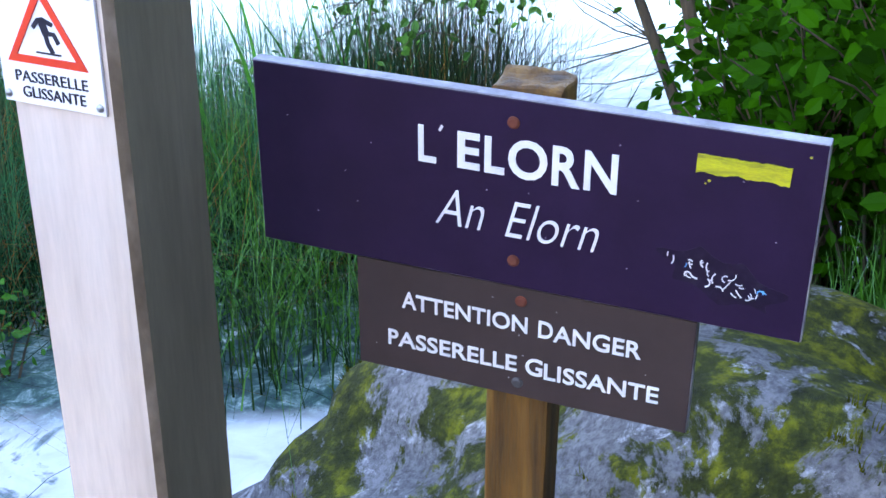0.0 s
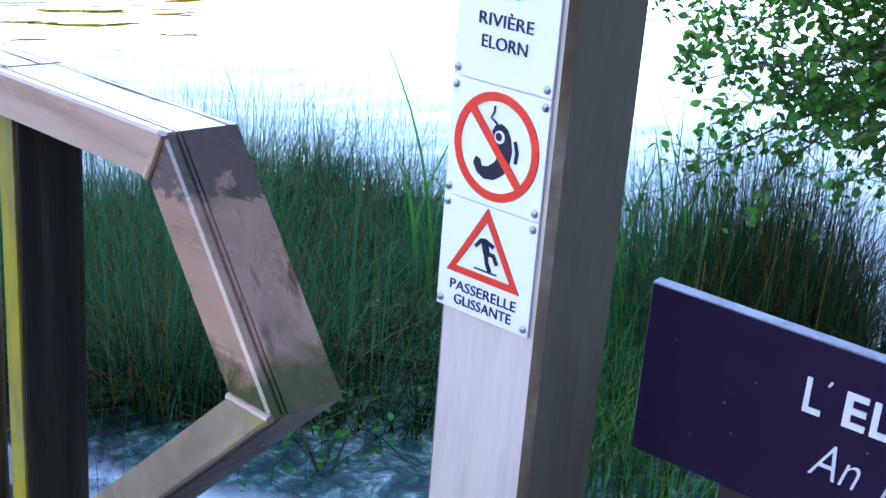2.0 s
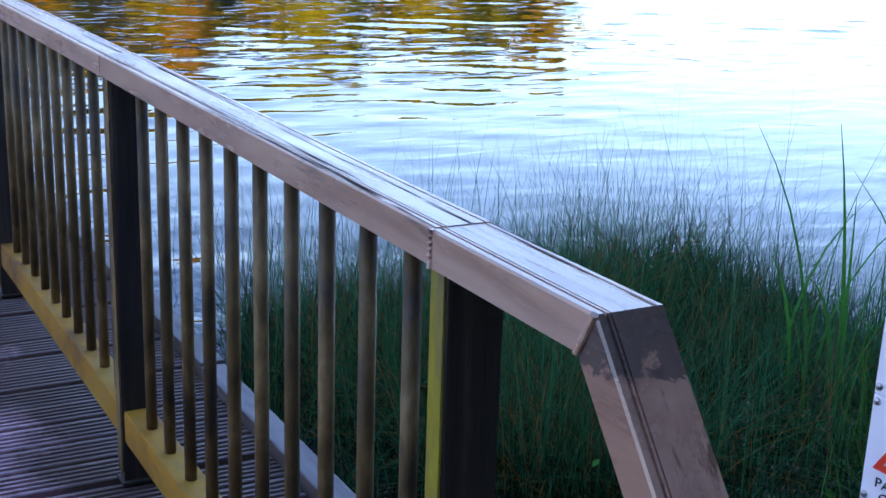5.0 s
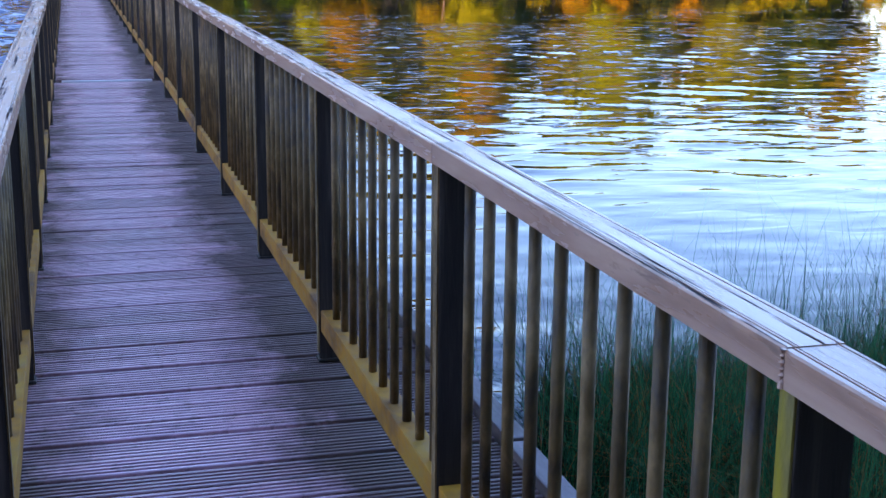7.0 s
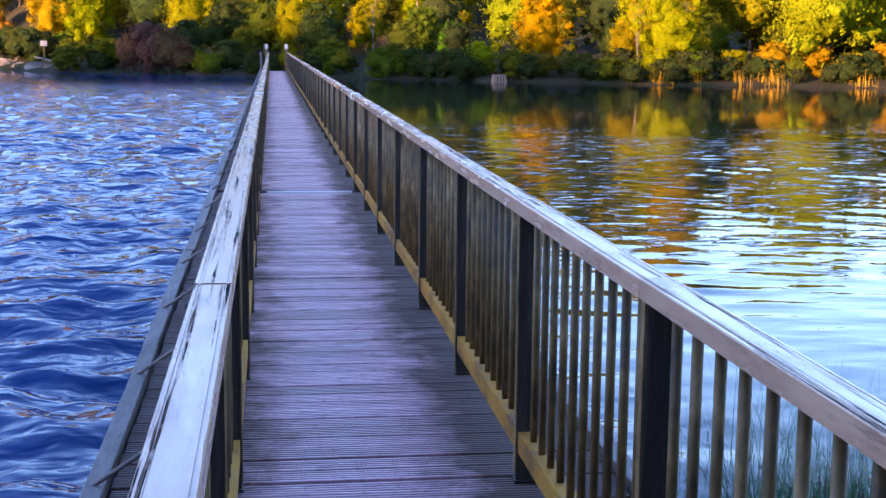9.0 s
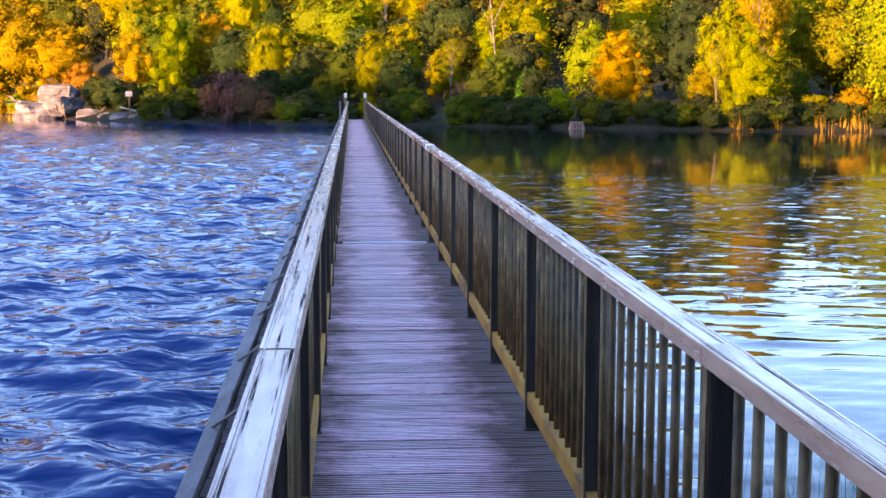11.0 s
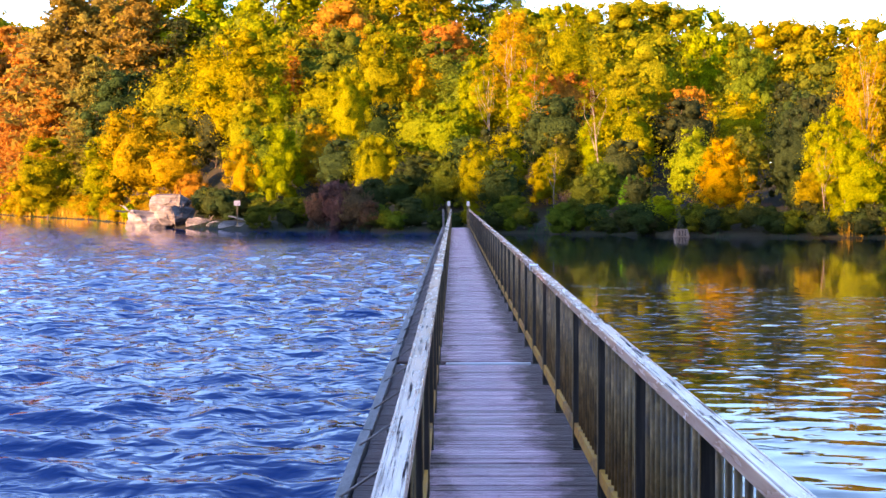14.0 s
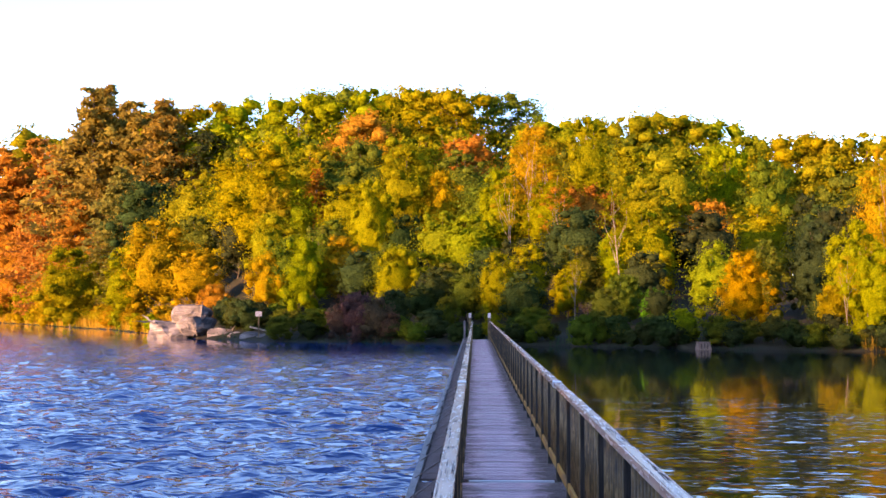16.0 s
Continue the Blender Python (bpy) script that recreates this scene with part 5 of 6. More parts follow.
def broadleaf(seed, height, width, low=0.09, lobes=24, leaves=9500, leaf=0.100, bark="bark", name="tree", fine=2, airy=False, girth=0.020):
    rr = random.Random(seed)
    ob = empty(name, "", "tree")
    wood = bmesh.new()
    lean = Vector((rr.gauss(0, 0.04), rr.gauss(0, 0.04), 1)) * height
    bole = [(lean * 0.85) * f + Vector((rr.gauss(0, 0.012), rr.gauss(0, 0.012), 0)) * height * (f > 0) for f in (0, 0.15, 0.35, 0.6, 0.8, 1)]
    bole[0].z = -0.4
    tube(wood, bole, [girth * height * (1 - 0.85 * f) for f in (0, 0.15, 0.35, 0.6, 0.8, 1)], 7)
    masses, clumps = [], []
    for k in range(lobes):
        f = low + (1 - low) * ((k + 0.5) / lobes) ** 0.85
        g = (f - low) / (1 - low)
        env = width / 2 * math.sqrt(max(0.03, 1 - ((g - 0.40) / 0.62) ** 2)) * rr.uniform(0.82, 1.10)
        rad = width * rr.uniform(0.11, 0.22) * (1.08 - 0.34 * g) * (18 / lobes) ** 0.4
        a, d = 2.4 * k + rr.uniform(-0.4, 0.4), max(0.0, env - rad * 0.95) * rr.uniform(0.78, 1.0)
        top = min(f * height, height - rad * 0.95)
        c = Vector((d * math.cos(a), d * math.sin(a), max(rad * 0.5, top) * rr.uniform(0.97, 1.02)))
        masses.append((tuple(c), (rad * rr.uniform(0.75, 1.35), rad * rr.uniform(0.75, 1.35), rad * rr.uniform(0.65, 1.25))))
        clumps.append((tuple(c), rad * 0.8, int(leaves / lobes * rr.uniform(0.6, 1.4))))
        if k % 2 == 0:
            limb(wood, lean * max(0.06, f * 0.62), c + Vector((0, 0, rad * 0.3)), 0.4 * girth * height * (1.1 - g), 0.012, rr, 4)
    if not airy:
        body = low + (1 - low) * 0.45
        masses.append(((0.0, 0.0, body * height), (width * 0.43, width * 0.43, (1 - low) * height * 0.47)))
    part("trunk", wood, M[bark], ob)
    cr = new("crown", airy_mesh("crown", clumps, leaf, seed) if airy else crown_mesh("crown", masses, leaf, leaves, seed, fine))
    cr.parent = ob
    return ob


def conifer(seed, height, width, leaves=9000, leaf=0.17, low=0.05):
    rr = random.Random(seed)
    ob = empty("conifer", "", "tree")
    wood = tube(bmesh.new(), [(0, 0, -0.4), (0, 0, height * 0.5), (0, 0, height)], [0.02 * height, 0.012 * height, 0.02], 7)
    nr = np.random.RandomState(seed)
    out, whorls = [], 22
    for k in range(whorls):
        f = low + (1 - low) * k / whorls
        reach = width / 2 * (1 - f) ** 0.7 * (1.05 if f > 0.2 else 0.8)
        for j in range(6):
            a = rr.uniform(0, 6.28)
            length = reach * rr.uniform(0.6, 1.1)
            base = Vector((0, 0, min(0.99, f + rr.uniform(-0.03, 0.03)) * height))
            tip = base + Vector((math.cos(a) * length, math.sin(a) * length, length * rr.uniform(-0.12, 0.22)))
            limb(wood, base, tip, 0.02 + 0.02 * (1 - f), 0.01, rr, 3)
            n = int(leaves / whorls / 6 * (0.5 + 1.2 * length / (width / 2)))
            u = nr.rand(n, 1) ** 0.7
            p = np.array(base) + (np.array(tip) - np.array(base)) * u + nr.normal(size=(n, 3)) * np.array([0.17, 0.17, 0.12]) * (0.4 + length * 0.35)
            nn = nr.normal(size=(n, 3)) * 0.9 + np.array([0, 0, 0.5])
            nn /= np.linalg.norm(nn, axis=1)[:, None]
            t = np.cross(nn, nr.normal(size=(n, 3)))
            t /= np.linalg.norm(t, axis=1)[:, None]
            b = np.cross(nn, t)
            s = leaf * (0.5 + 0.9 * nr.rand(n, 1))
            out.append(np.stack([p - t * s, p - b * s * 0.4 + t * s * 0.6, p + b * s * 0.5 + t * s * 0.4], 1))
    part("trunk", wood, M["bark"], ob)
    cr = new("crown", quads_mesh("crown", np.concatenate(out), M["leaf"], 3))
    cr.parent = ob
    return ob


def bare_shrub(seed, height):
    rr = random.Random(seed)
    ob = empty("bare_shrub", "", "shrub")
    wood = bmesh.new()

    def grow(p, d, length, rad, depth):
        q = p + d * length
        limb(wood, p, q, rad, rad * 0.5, rr, 3)
        if depth < 3:
            for _ in range(4):
                grow(p.lerp(q, rr.uniform(0.45, 1)), (d + Vector((rr.gauss(0, 0.5), rr.gauss(0, 0.5), rr.gauss(0, 0.35)))).normalized(), length * rr.uniform(0.5, 0.75), rad * 0.6, depth + 1)

    for _ in range(16):
        grow(Vector((rr.gauss(0, 0.4), rr.gauss(0, 0.4), -0.2)), Vector((rr.gauss(0, 0.6), rr.gauss(0, 0.6), 1)).normalized(), height * 0.45, 0.03, 0)
    part("twigs", wood, M["bark"], ob)
    return ob


UNIT = 10.0  # the models are ten metres high
MODELS = dict(
    round=[broadleaf(s, UNIT, 7.6, 0.09, 30, 8200, 0.095, fine=1) for s in (31, 32, 33, 34)],
    plain=[broadleaf(s, UNIT, 8.0, 0.08, 9, 700, 0.40, fine=1) for s in (35, 36)],
    filler=[broadleaf(s, UNIT, 8.0, 0.06, 18, 3400, 0.135, fine=1) for s in (37, 38, 39)],
    tall=[broadleaf(s, UNIT, 5.0, 0.2, 28, 11000, 0.070, "birch", "birch", fine=1, girth=0.010) for s in (41, 42)],
    bush=[broadleaf(s, UNIT, 11.0, 0.04, 20, 6500, 0.150, name="bush", fine=1) for s in (51, 52)],
    airy=[broadleaf(s, UNIT, 6.2, 0.42, 34, 5200, 0.115, airy=True) for s in (61,)],
    stem=[broadleaf(s, UNIT, 3.6, 0.50, 20, 2200, 0.075, "birch", "birch", airy=True, girth=0.0058) for s in (62, 63)],
    conifer=[conifer(s, UNIT, 7.0) for s in (71, 72)],
    bare=[bare_shrub(81, UNIT)],
    fine_round=[broadleaf(s, UNIT, 7.6, 0.09, 38, 12500, 0.072, fine=1, girth=0.014) for s in (91, 92, 93)],
    fine_bush=[broadleaf(s, UNIT, 11.0, 0.04, 32, 12000, 0.092, name="bush", fine=1) for s in (94, 95)],
    low_bush=[broadleaf(s, UNIT, 11.0, 0.04, 9, 1600, 0.25, name="bush", fine=1) for s in (96, 97)],
)
# dark, and deep near the shore, hold the wood's shade in the leaf colour
HUES = dict(
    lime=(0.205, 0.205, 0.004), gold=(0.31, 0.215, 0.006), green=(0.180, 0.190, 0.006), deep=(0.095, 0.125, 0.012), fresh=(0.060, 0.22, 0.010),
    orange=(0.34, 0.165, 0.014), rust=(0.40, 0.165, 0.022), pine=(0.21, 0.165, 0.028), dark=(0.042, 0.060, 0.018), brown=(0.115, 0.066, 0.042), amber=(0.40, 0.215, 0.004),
)
LABELS = dict(
    lime="yellow-green leafy %s on the wooded far shore", gold="golden sunlit %s at the lake shore", green="mid-green leafy %s on the wooded slope", deep="dark green %s in the shade of the shore",
    fresh="bright fresh green %s by the water", orange="orange-brown leafy %s on the wooded slope", rust="reddish orange %s on the slope", pine="dark olive %s standing over the wood",
    amber="amber-gold leafy %s at the water's edge", dark="shaded dark %s deep in the wood", brown="bare brown %s on the shore",
)
KIND = dict(round="tree", plain="tree", filler="tree", tall="slender tree", bush="bush", airy="thin open tree", stem="slender birch", conifer="conifer", bare="twiggy shrub", fine_round="tree", fine_bush="bush", low_bush="bush")
used = {k: 0 for k in MODELS}


def plant(kind, hue, x, y, height, wide=1.0, sink=0.0):
    """A tree on the ground at x, y; the first of a kind is the model itself."""
    k = used[kind]
    used[kind] += 1
    models = MODELS[kind]
    model = models[k % len(models)]
    z = ground_height(x, y) - sink
    rr = random.Random(int(x * 100) * 7 + int(y * 100))
    s = height / UNIT
    m = pose(x, y, z, rr.uniform(-2, 2), rr.uniform(-2, 2), rr.uniform(0, 360)) @ Matrix.Diagonal((s * wide, s * wide, s, 1))
    if k < len(models):
        ob = model
        ob.matrix_basis = m
    else:
        ob = copy_thing(model, m @ Matrix.Diagonal((1 / model.scale[0], 1 / model.scale[1], 1 / model.scale[2], 1)))
    for c in ob.children:
        j = [rr.uniform(0.85, 1.15) for _ in range(3)]
        c.color = (*(a * b for a, b in zip(HUES[hue], j)), 1) if c.name.startswith("crown") else (1, 1, 1, 1)
    cat = "shrub" if kind in ("bush", "bare", "fine_bush", "low_bush") else "tree"
    return tagged(ob, LABELS[hue] % KIND[kind], cat, "trees of the far shore")


def grove(rows):
    """Trees as kind, hue, x, y, height of the top over the deck, width."""
    natural = dict(round=0.80, tall=0.54, bush=1.15, airy=0.66, stem=0.36, conifer=0.70, bare=1.3)
    for kind, hue, x, y, top, across in rows:
        height = max(1.5, top - ground_height(x, y)) * (1.03 if y > 94 else 1.0)
        wide = min(1.7, max(1.25 if y > 109 else 0.8, across / (height * natural[kind])))
        plant("fine_" + kind if y < 98 and kind in ("round", "bush") else kind, hue, x, y, height, wide)


# the back of the conifer stand at the head of the bay
grove([
    ("conifer", "rust", -63.7, 176.8, 22.9, 11.8),
    ("conifer", "rust", -61.1, 180.8, 24.6, 11.4),
    ("conifer", "rust", -52.6, 163.8, 18.9, 12.2),
    ("conifer", "orange", -60.0, 170.8, 13.6, 12.7),
    ("round", "green", -64.6, 188.8, 26.8, 6.6),
    ("bush", "lime", -60.8, 168.8, 6.1, 6.6),
    ("bush", "lime", -54.5, 158.8, 4.5, 6.3),
    ("conifer", "rust", -56.8, 174.8, 23.1, 9.2),
    ("conifer", "rust", -63.6, 178.8, 20.4, 9.4),
    ("round", "orange", -58.6, 166.8, 10.4, 8.0),
    ("conifer", "rust", -64.5, 174.8, 17.7, 7.6),
    ("conifer", "rust", -69.0, 182.8, 20.8, 8.0),
    ("bush", "lime", -65.3, 170.8, 6.2, 7.5),
])
# the edge of the conifer stand
grove([
    ("conifer", "rust", -45.4, 145.8, 13.5, 11.0),
    ("conifer", "rust", -49.5, 152.8, 18.5, 10.0),
    ("conifer", "pine", -45.0, 156.8, 28.0, 13.3),
    ("conifer", "pine", -40.2, 150.8, 25.1, 9.5),
    ("conifer", "pine", -35.8, 148.8, 25.1, 6.6),
    ("conifer", "pine", -38.8, 140.8, 16.5, 9.4),
    ("round", "dark", -35.2, 138.8, 15.1, 6.1),
    ("round", "lime", -41.0, 130.8, 7.7, 4.3),
    ("bush", "gold", -35.6, 123.8, 2.0, 3.8),
    ("round", "lime", -36.0, 156.8, 25.7, 4.8),
    ("conifer", "pine", -45.4, 152.8, 26.8, 10.0),
    ("round", "pine", -41.4, 156.8, 25.3, 7.5),
    ("conifer", "rust", -48.9, 158.8, 16.3, 7.6),
    ("conifer", "pine", -43.3, 148.8, 17.3, 7.2),
    ("conifer", "pine", -36.9, 154.8, 24.0, 6.1),
    ("bush", "gold", -45.3, 138.8, 4.1, 5.5),
])
# the top of the slope, west of the bridge
grove([
    ("airy", "lime", -31.8, 156.8, 26.0, 5.1),
    ("round", "lime", -27.4, 154.8, 26.1, 4.7),
    ("airy", "dark", -32.5, 148.8, 21.9, 4.6),
    ("round", "lime", -18.8, 140.8, 24.6, 6.2),
    ("round", "deep", -15.8, 144.8, 25.5, 5.1),
    ("round", "lime", -12.0, 140.8, 25.4, 5.6),
    ("round", "green", -9.2, 144.8, 25.1, 5.7),
    ("round", "lime", -5.5, 138.8, 25.1, 5.5),
    ("round", "orange", -11.6, 128.8, 20.6, 4.8),
    ("round", "orange", -13.4, 124.8, 17.3, 4.7),
    ("round", "gold", -8.2, 120.8, 17.1, 3.7),
])
# the top of the slope, east of the bridge
grove([
    ("round", "lime", -2.7, 136.8, 24.6, 8.0),
    ("airy", "deep", 0.3, 142.8, 25.1, 5.6),
    ("airy", "deep", 4.3, 140.8, 24.2, 5.6),
    ("round", "orange", -1.3, 120.8, 17.3, 5.3),
    ("tall", "lime", 9.3, 106.8, 17.1, 5.2),
    ("round", "green", 14.0, 120.8, 19.4, 5.8),
    ("round", "green", 6.2, 122.8, 19.2, 8.0),
    ("round", "lime", 9.6, 126.8, 20.0, 8.0),
    ("round", "green", 18.0, 122.8, 19.7, 6.5),
    ("round", "green", 21.8, 122.8, 19.3, 5.4),
    ("round", "green", 24.3, 116.8, 17.0, 5.1),
    ("round", "lime", 27.9, 114.8, 16.8, 5.5),
    ("round", "green", 30.7, 112.8, 15.8, 4.5),
    ("round", "green", 33.3, 110.8, 16.5, 3.9),
])
# the upper slope
grove([
    ("bush", "gold", -29.5, 110.8, 1.7, 2.9),
    ("round", "gold", -27.0, 110.8, 9.2, 7.3),
    ("round", "lime", -30.2, 112.8, 7.1, 5.4),
    ("round", "gold", -22.4, 102.8, 6.2, 5.9),
    ("round", "lime", -19.0, 110.8, 15.8, 7.8),
    ("round", "green", -16.2, 106.8, 11.5, 5.2),
    ("conifer", "orange", -14.9, 118.8, 14.2, 7.1),
    ("round", "orange", -0.3, 102.8, 9.4, 3.6),
    ("round", "lime", -5.7, 102.8, 14.4, 7.2),
    ("round", "lime", -8.0, 96.8, 11.1, 4.7),
    ("round", "gold", -2.8, 102.8, 12.5, 4.5),
    ("tall", "gold", 4.0, 96.8, 15.1, 5.5),
    ("round", "gold", 6.9, 102.8, 12.0, 4.1),
    ("tall", "lime", 13.3, 104.8, 13.9, 4.6),
    ("round", "lime", 15.0, 96.8, 9.4, 4.7),
    ("round", "lime", 19.7, 104.8, 14.7, 4.6),
    ("round", "deep", 22.3, 100.8, 13.0, 5.3),
    ("round", "dark", 24.9, 98.8, 10.2, 4.3),
])
# the shore, west of the bridge
grove([
    ("bush", "orange", -19.3, 94.8, 3.4, 3.3),
    ("bush", "lime", -12.4, 88.8, 6.6, 5.1),
    ("round", "gold", -9.5, 90.8, 6.7, 4.4),
    ("bush", "gold", -14.4, 88.8, 5.6, 3.1),
    ("bush", "lime", -5.6, 86.8, 5.9, 4.2),
    ("bare", "brown", -7.4, 80.8, 3.3, 4.6),
    ("bush", "deep", -10.0, 78.8, 1.7, 3.1),
    ("bush", "dark", -5.2, 78.8, 2.9, 3.1),
    ("round", "dark", -2.8, 82.8, 4.3, 3.3),
    ("bush", "deep", -12.0, 77.8, 1.0, 2.4),
    ("bush", "deep", -2.0, 75.8, 2.4, 2.0),
])
# the shore, east of the bridge
grove([
    ("round", "lime", 1.6, 94.8, 11.7, 4.2),
    ("tall", "lime", 4.7, 90.8, 10.5, 4.8),
    ("round", "dark", 22.6, 94.8, 7.5, 3.8),
    ("round", "green", 18.9, 94.8, 8.8, 3.8),
    ("round", "deep", 14.9, 88.8, 6.4, 3.5),
    ("round", "amber", 13.4, 66.2, 4.6, 3.5),
    ("round", "dark", 18.4, 71.5, 6.4, 4.0),
    ("round", "dark", 20.6, 76.5, 7.6, 4.0),
    ("round", "lime", 8.6, 82.8, 6.6, 3.6),
    ("bush", "deep", 8.5, 76.8, 3.7, 3.0),
    ("bush", "fresh", 10.0, 73.8, 2.8, 2.6),
    ("round", "lime", 5.3, 78.8, 4.1, 2.8),
    ("round", "lime", 1.1, 77.8, 5.1, 3.1),
    ("round", "lime", 2.9, 80.8, 5.6, 4.0),
    ("bush", "deep", 3.0, 73.4, 1.6, 2.6),
    ("round", "lime", 18.6, 64.8, 6.1, 3.7),
    ("tall", "gold", 21.6, 68.8, 10.1, 3.6),
    ("bush", "lime", 19.0, 61.8, 4.7, 2.5),
    ("tall", "gold", 16.9, 62.8, 2.8, 1.9),
    ("bare", "brown", 6.3, 74.8, 2.6, 2.0),
    ("stem", "gold", 3.6, 91.8, 14.0, 4.0),
    ("stem", "gold", 4.6, 92.4, 12.6, 3.6),
    ("stem", "orange", 5.2, 89.0, 10.0, 3.0),
    ("stem", "gold", 2.2, 91.0, 11.0, 3.0),
    ("stem", "lime", 8.7, 81.6, 9.4, 3.0),
    ("stem", "lime", 5.6, 77.2, 4.6, 2.0),
    ("stem", "gold", 17.4, 61.9, 4.2, 1.6),
    ("stem", "lime", 18.3, 61.5, 5.0, 1.8),
    ("stem", "gold", 19.5, 61.2, 5.2, 1.8),
    ("stem", "gold", 20.6, 66.0, 9.6, 2.6),
])

# undergrowth along the far shore, and the woods beyond the view and behind the bridge head
r = random.Random(77)
for k in range(56):
    x = -60 + 100 * (k + r.random()) / 56
    if -22.0 < x < -11.0 or -9.5 < x < -5.0 or 11.2 < x < 19.5:
        continue
    # deep and dark amid the shore, brighter hues beyond: shade and sun coloured in
    plant("low_bush", r.choice(("deep", "dark", "deep", "green") if -16 < x < 16 else ("lime", "gold", "green")), x, far_shore(x) + r.uniform(-0.6, 1.8), r.uniform(1.0, 1.9), 1.3)
# bushes coloured dark for the shade at the foot of the wood
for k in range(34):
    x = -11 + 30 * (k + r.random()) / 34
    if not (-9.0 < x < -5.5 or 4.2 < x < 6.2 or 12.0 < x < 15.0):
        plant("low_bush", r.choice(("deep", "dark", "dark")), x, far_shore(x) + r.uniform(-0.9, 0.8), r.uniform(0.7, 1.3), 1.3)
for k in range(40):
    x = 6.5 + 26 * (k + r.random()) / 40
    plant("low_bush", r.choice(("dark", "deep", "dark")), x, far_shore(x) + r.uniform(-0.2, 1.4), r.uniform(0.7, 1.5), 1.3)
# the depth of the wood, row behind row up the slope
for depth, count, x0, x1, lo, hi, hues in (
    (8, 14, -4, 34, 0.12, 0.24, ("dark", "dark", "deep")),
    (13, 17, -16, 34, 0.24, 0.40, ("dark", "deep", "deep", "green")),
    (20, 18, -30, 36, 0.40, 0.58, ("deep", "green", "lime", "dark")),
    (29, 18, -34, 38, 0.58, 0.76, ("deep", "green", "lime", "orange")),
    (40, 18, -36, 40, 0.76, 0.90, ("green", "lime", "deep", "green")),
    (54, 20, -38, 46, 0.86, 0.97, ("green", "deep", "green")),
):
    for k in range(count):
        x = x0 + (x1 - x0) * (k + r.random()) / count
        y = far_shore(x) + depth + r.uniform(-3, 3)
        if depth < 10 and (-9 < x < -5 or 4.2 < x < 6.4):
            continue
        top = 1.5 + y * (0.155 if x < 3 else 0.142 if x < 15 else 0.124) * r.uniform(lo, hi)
        # near-black hue stands in for a shaded gap between the crowns
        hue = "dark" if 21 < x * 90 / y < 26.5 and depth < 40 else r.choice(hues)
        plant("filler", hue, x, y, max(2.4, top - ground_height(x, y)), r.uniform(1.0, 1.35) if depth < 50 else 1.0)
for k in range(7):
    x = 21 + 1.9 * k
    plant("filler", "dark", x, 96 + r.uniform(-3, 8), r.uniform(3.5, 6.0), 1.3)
for k in range(9):
    x = -18.0 + 0.75 * k
    plant("low_bush", r.choice(("dark", "deep")), x, far_shore(x) + r.uniform(2.4, 7.0), r.uniform(1.0, 2.2), 1.2)
for k in range(12):
    x = 24 + 26 * (k + r.random()) / 12
    plant("filler", r.choice(("lime", "green", "deep")), x, far_shore(x) + (2 if k % 2 else 9) + r.uniform(0, 3), r.uniform(7.0, 9.5), 1.1)
for x in (54, 60, 66):
    plant("filler", r.choice(("lime", "green")), x, far_shore(x) + r.uniform(3, 9), r.uniform(8, 11))
for x in (-75, -84, -95, -108, -122, -140):
    plant(r.choice(("round", "conifer")), r.choice(("lime", "rust", "green")), x, far_shore(x) + r.uniform(4, 20), r.uniform(12, 16))
# unseen trees along that ridge, added to block the low sun
for k in range(84):
    x, y = -174 + 194 * (k + r.random()) / 84, -(40 if k % 2 else 48) - r.uniform(0, 4)
    plant("plain", "green", x, y, r.uniform(2.6, 3.6) if x < -40 else r.uniform(8, 10), 2.2 if x < -40 else 1.3)

for x, h in ((-8.3, 2.2), (-7.2, 3.0), (-6.1, 2.6), (-5.2, 1.8)):
    plant("low_bush", "brown", x, far_shore(x) - 0.4, h, 0.9)

# tall grass along the far shore
for name, hue, count, x0, x1, tall in (("shore_sedge", "sedge", 5000, -60, 34, 0.45), ("shore_reeds", "gold_grass", 1500, 14, 32, 1.0)):
    rows = []
    for k in range(count):
        x = r.uniform(x0, x1)
        y = far_shore(x) + r.uniform(-1.2, 1.0)
        if noise.noise((x * (0.25 if tall < 0.6 else 0.8), 0, 4)) > (-0.15 if tall < 0.6 else 0.1):
            rows.append(((x, y, ground_height(x, y) - 0.05), r.uniform(0.3, 1.0) * tall, (r.gauss(0, 0.15), r.gauss(0, 0.15)), r.uniform(0.012, 0.03), 0.1))
    tagged(joined_ribbons(rows, M[hue], name, 2), "tall yellowed reeds along the far shore" if tall > 0.6 else "low dark sedge along the far shore", "grass", kind="stuff")

rows = []
for k in range(4200):
    x = r.uniform(-64, -20.6)
    y = far_shore(x) + r.uniform(-0.6, 2.6)
    rows.append(((x, y, ground_height(x, y) - 0.05), r.uniform(0.4, 1.3), (r.gauss(0, 0.25), r.gauss(0, 0.25)), r.uniform(0.04, 0.10), 0.15))
tagged(joined_ribbons(rows, M["gold_grass"], "golden_grass", 2), "sunlit golden grass along the western shore", "grass", kind="stuff")

# unseen trees added behind and beside the path to the bridge, to block sky light
for x, y, h in ((4.4, -3.6, 7.5), (7.4, -4.2, 8.5), (1.6, -6.5, 8.0), (10.5, -5.0, 9.0), (-2.5, -10.0, 9.0), (5.0, -8.5, 9.5), (-6.5, -6.5, 8.0), (-10.5, -7.5, 9.0), (-15.0, -7.0, 8.5), (-8.0, -12.0, 10.0), (-13.5, -13.0, 10.0)):
    tagged(plant("filler", "deep", x, y, h), "unseen green leafy tree added on the bank to block sky light", "tree", "bank trees")


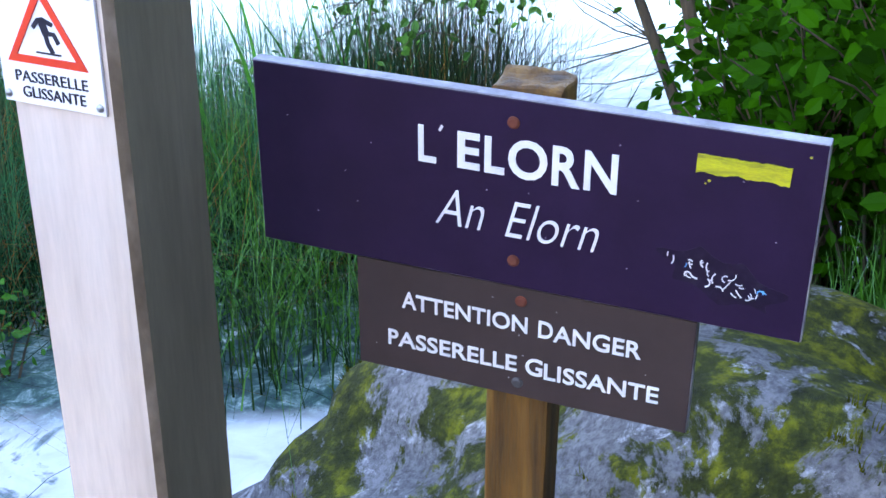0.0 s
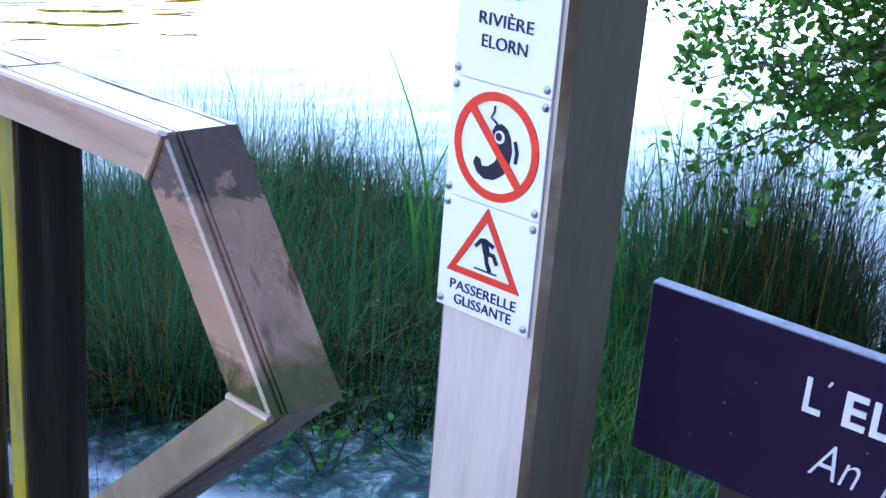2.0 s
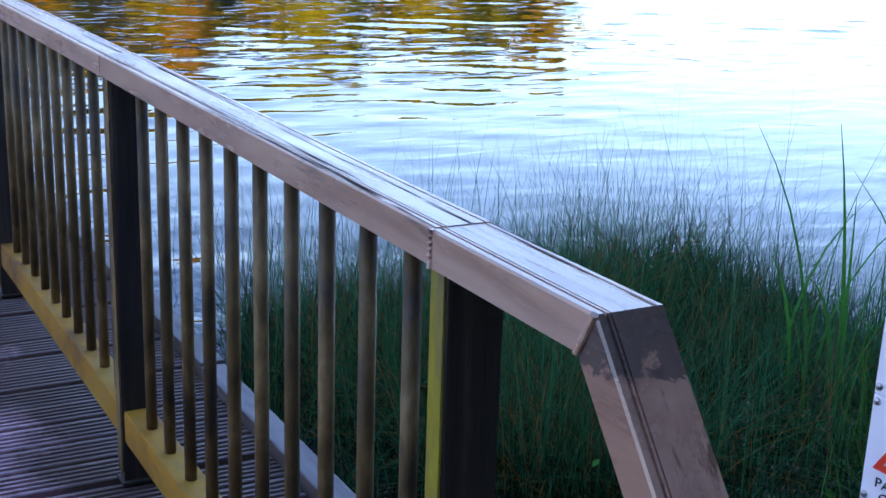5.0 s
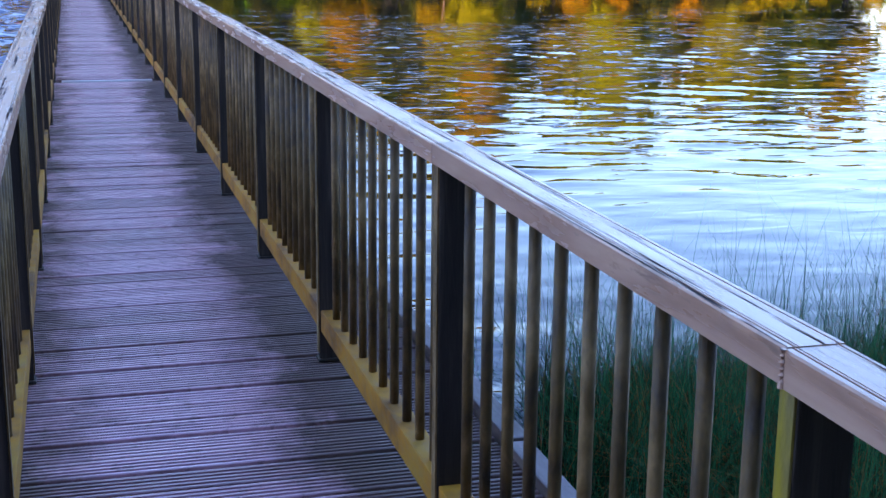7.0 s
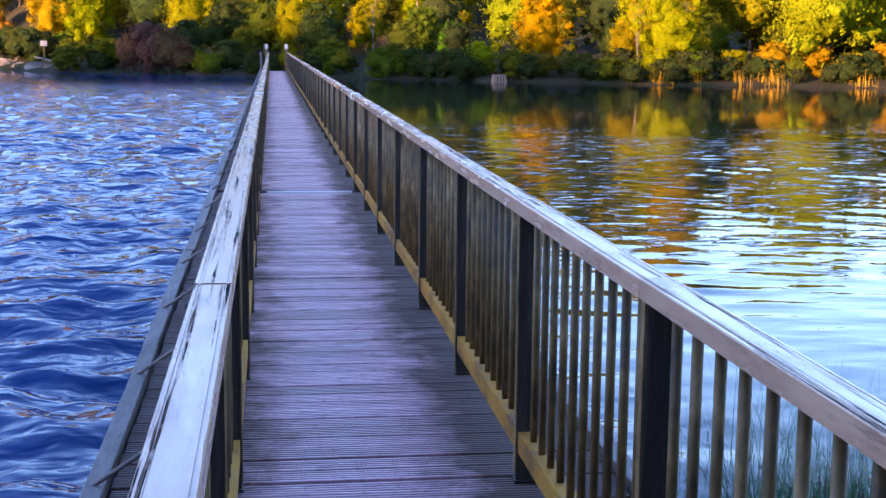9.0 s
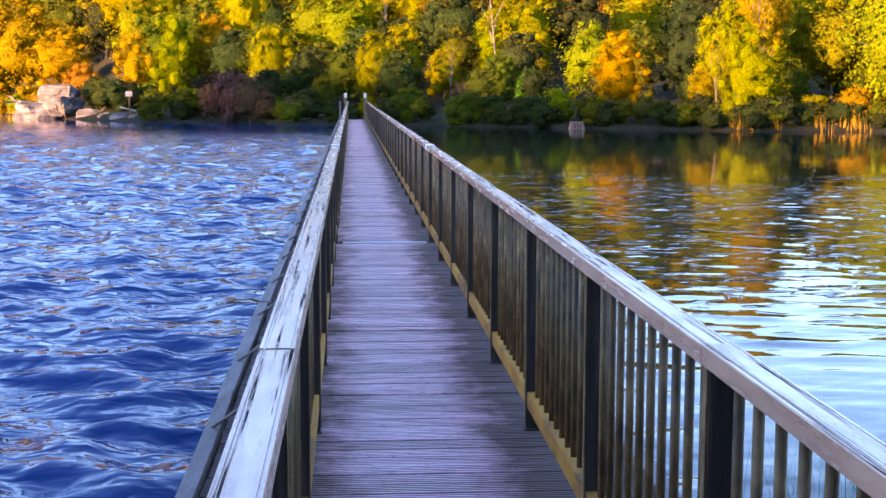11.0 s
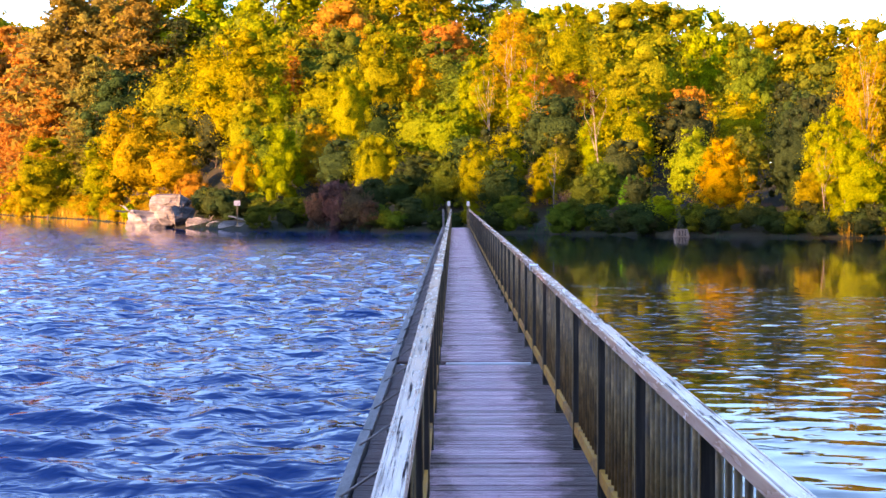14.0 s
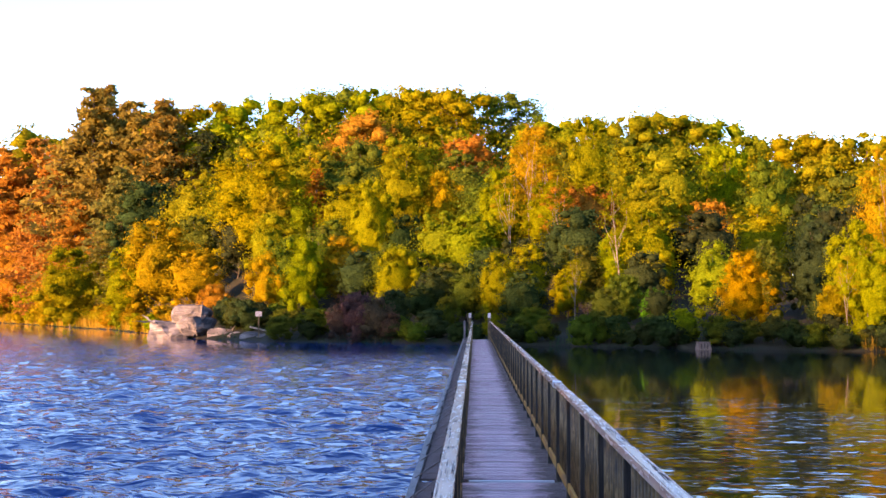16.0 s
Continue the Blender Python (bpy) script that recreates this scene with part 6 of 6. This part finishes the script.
# ---- things on the far shore ----
def split_rock(at, size, seed, label):
    """A block with broken flat faces and worn edges."""
    rr = random.Random(seed)
    bm = bmesh.new()
    for _ in range(26):
        p = Vector([rr.uniform(-1, 1) for _ in range(3)])
        p /= max(abs(c) for c in p)
        bm.verts.new((p.x * size[0], p.y * size[1], p.z * size[2]))
    bmesh.ops.convex_hull(bm, input=bm.verts[:])
    for v in [v for v in bm.verts if not v.link_faces]:
        bm.verts.remove(v)
    bmesh.ops.bevel(bm, geom=bm.edges[:], offset=0.1, segments=2, affect="EDGES", profile=0.6)
    bmesh.ops.triangulate(bm, faces=bm.faces[:])
    bmesh.ops.subdivide_edges(bm, edges=[e for e in bm.edges if e.calc_length() > 0.3], cuts=3, use_grid_fill=True)
    for v in bm.verts:
        v.co += 0.16 * noise.noise_vector(v.co * 1.5 + Vector((seed, 0, 0))) + 0.07 * noise.noise_vector(v.co * 4.5)
    bmesh.ops.translate(bm, verts=bm.verts[:], vec=at)
    return tagged(part("shore_rock", bm, M["far_rock"]), label, "rock")


split_rock((-20.5, 86.0, 0.10), (1.35, 1.3, 0.70), 5, "large grey broken rock standing in the water")
split_rock((-18.9, 86.3, 0.25), (1.15, 1.3, 0.80), 21, "large pale layered rock standing in the water")
split_rock((-19.2, 86.9, 1.22), (1.25, 1.1, 0.62), 33, "pale block of rock lying on larger ones")
split_rock((-17.0, 84.8, -0.10), (0.75, 0.6, 0.40), 9, "broken reddish block at the foot of the rocks")
for k, (x, y, s) in enumerate(((-16.6, 84.6, 0.8), (-15.6, 83.4, 0.6), (-14.2, 80.4, 0.7), (-13.3, 79.9, 0.5))):
    stone("shore_stone", (x, y, WATER + 0.1), (s, s * 0.8, s * 0.6), 8 + k, M["far_rock"], "low reddish grey shore stone", "rock", 0.3, (), 3)
hut = empty("intake_box", "small grey wooden box with sloping sides in the water", "box", pose(10.70, 62.6, WATER - 0.1))
bm = boxed(-0.38, 0.38, -0.34, 0.34, 0, 0.43, 0.0)
for v in bm.verts:
    if v.co.z > 0.3:
        v.co.x *= 0.74
        v.co.y *= 0.74
part("body", bm, M["pale_box"], hut, "pale grey boarded body")
part("lid", boxed(-0.31, 0.31, -0.28, 0.28, 0.43, 0.47, 0.01), M["pale_box"], hut)
for k in range(3):
    part("batten", boxed(-0.17 + 0.155 * k, -0.12 + 0.155 * k, -0.33, -0.27, 0.14, 0.40, 0.004), M["post"], hut)
notice = empty("notice_board", "small white notice board on a post by the shore", "sign", pose(-13.6, 79.6, ground_height(-13.6, 79.6)))
part("post", boxed(-0.04, 0.04, -0.04, 0.04, -0.3, 1.5, 0.005), M["bar"], notice)
part("plate", boxed(-0.2, 0.2, -0.07, -0.04, 1.2, 1.5, 0.006), M["edge"], notice)
ob = tagged(part("fallen_branch", tube(bmesh.new(), [(-3.6, 74.0, -0.25), (-2.2, 74.6, 0.1), (-0.9, 75.2, 0.32)], [0.03, 0.05, 0.06], 6), M["birch"]), "bare pale branch lying over the water", "branch")
ob = tagged(part("fallen_branch", tube(bmesh.new(), [(-14.2, 80.0, 0.5), (-12.6, 79.4, 0.15), (-11.0, 78.6, -0.25)], [0.06, 0.05, 0.03], 6), M["birch"]), "bare pale branch lying over the water", "branch")
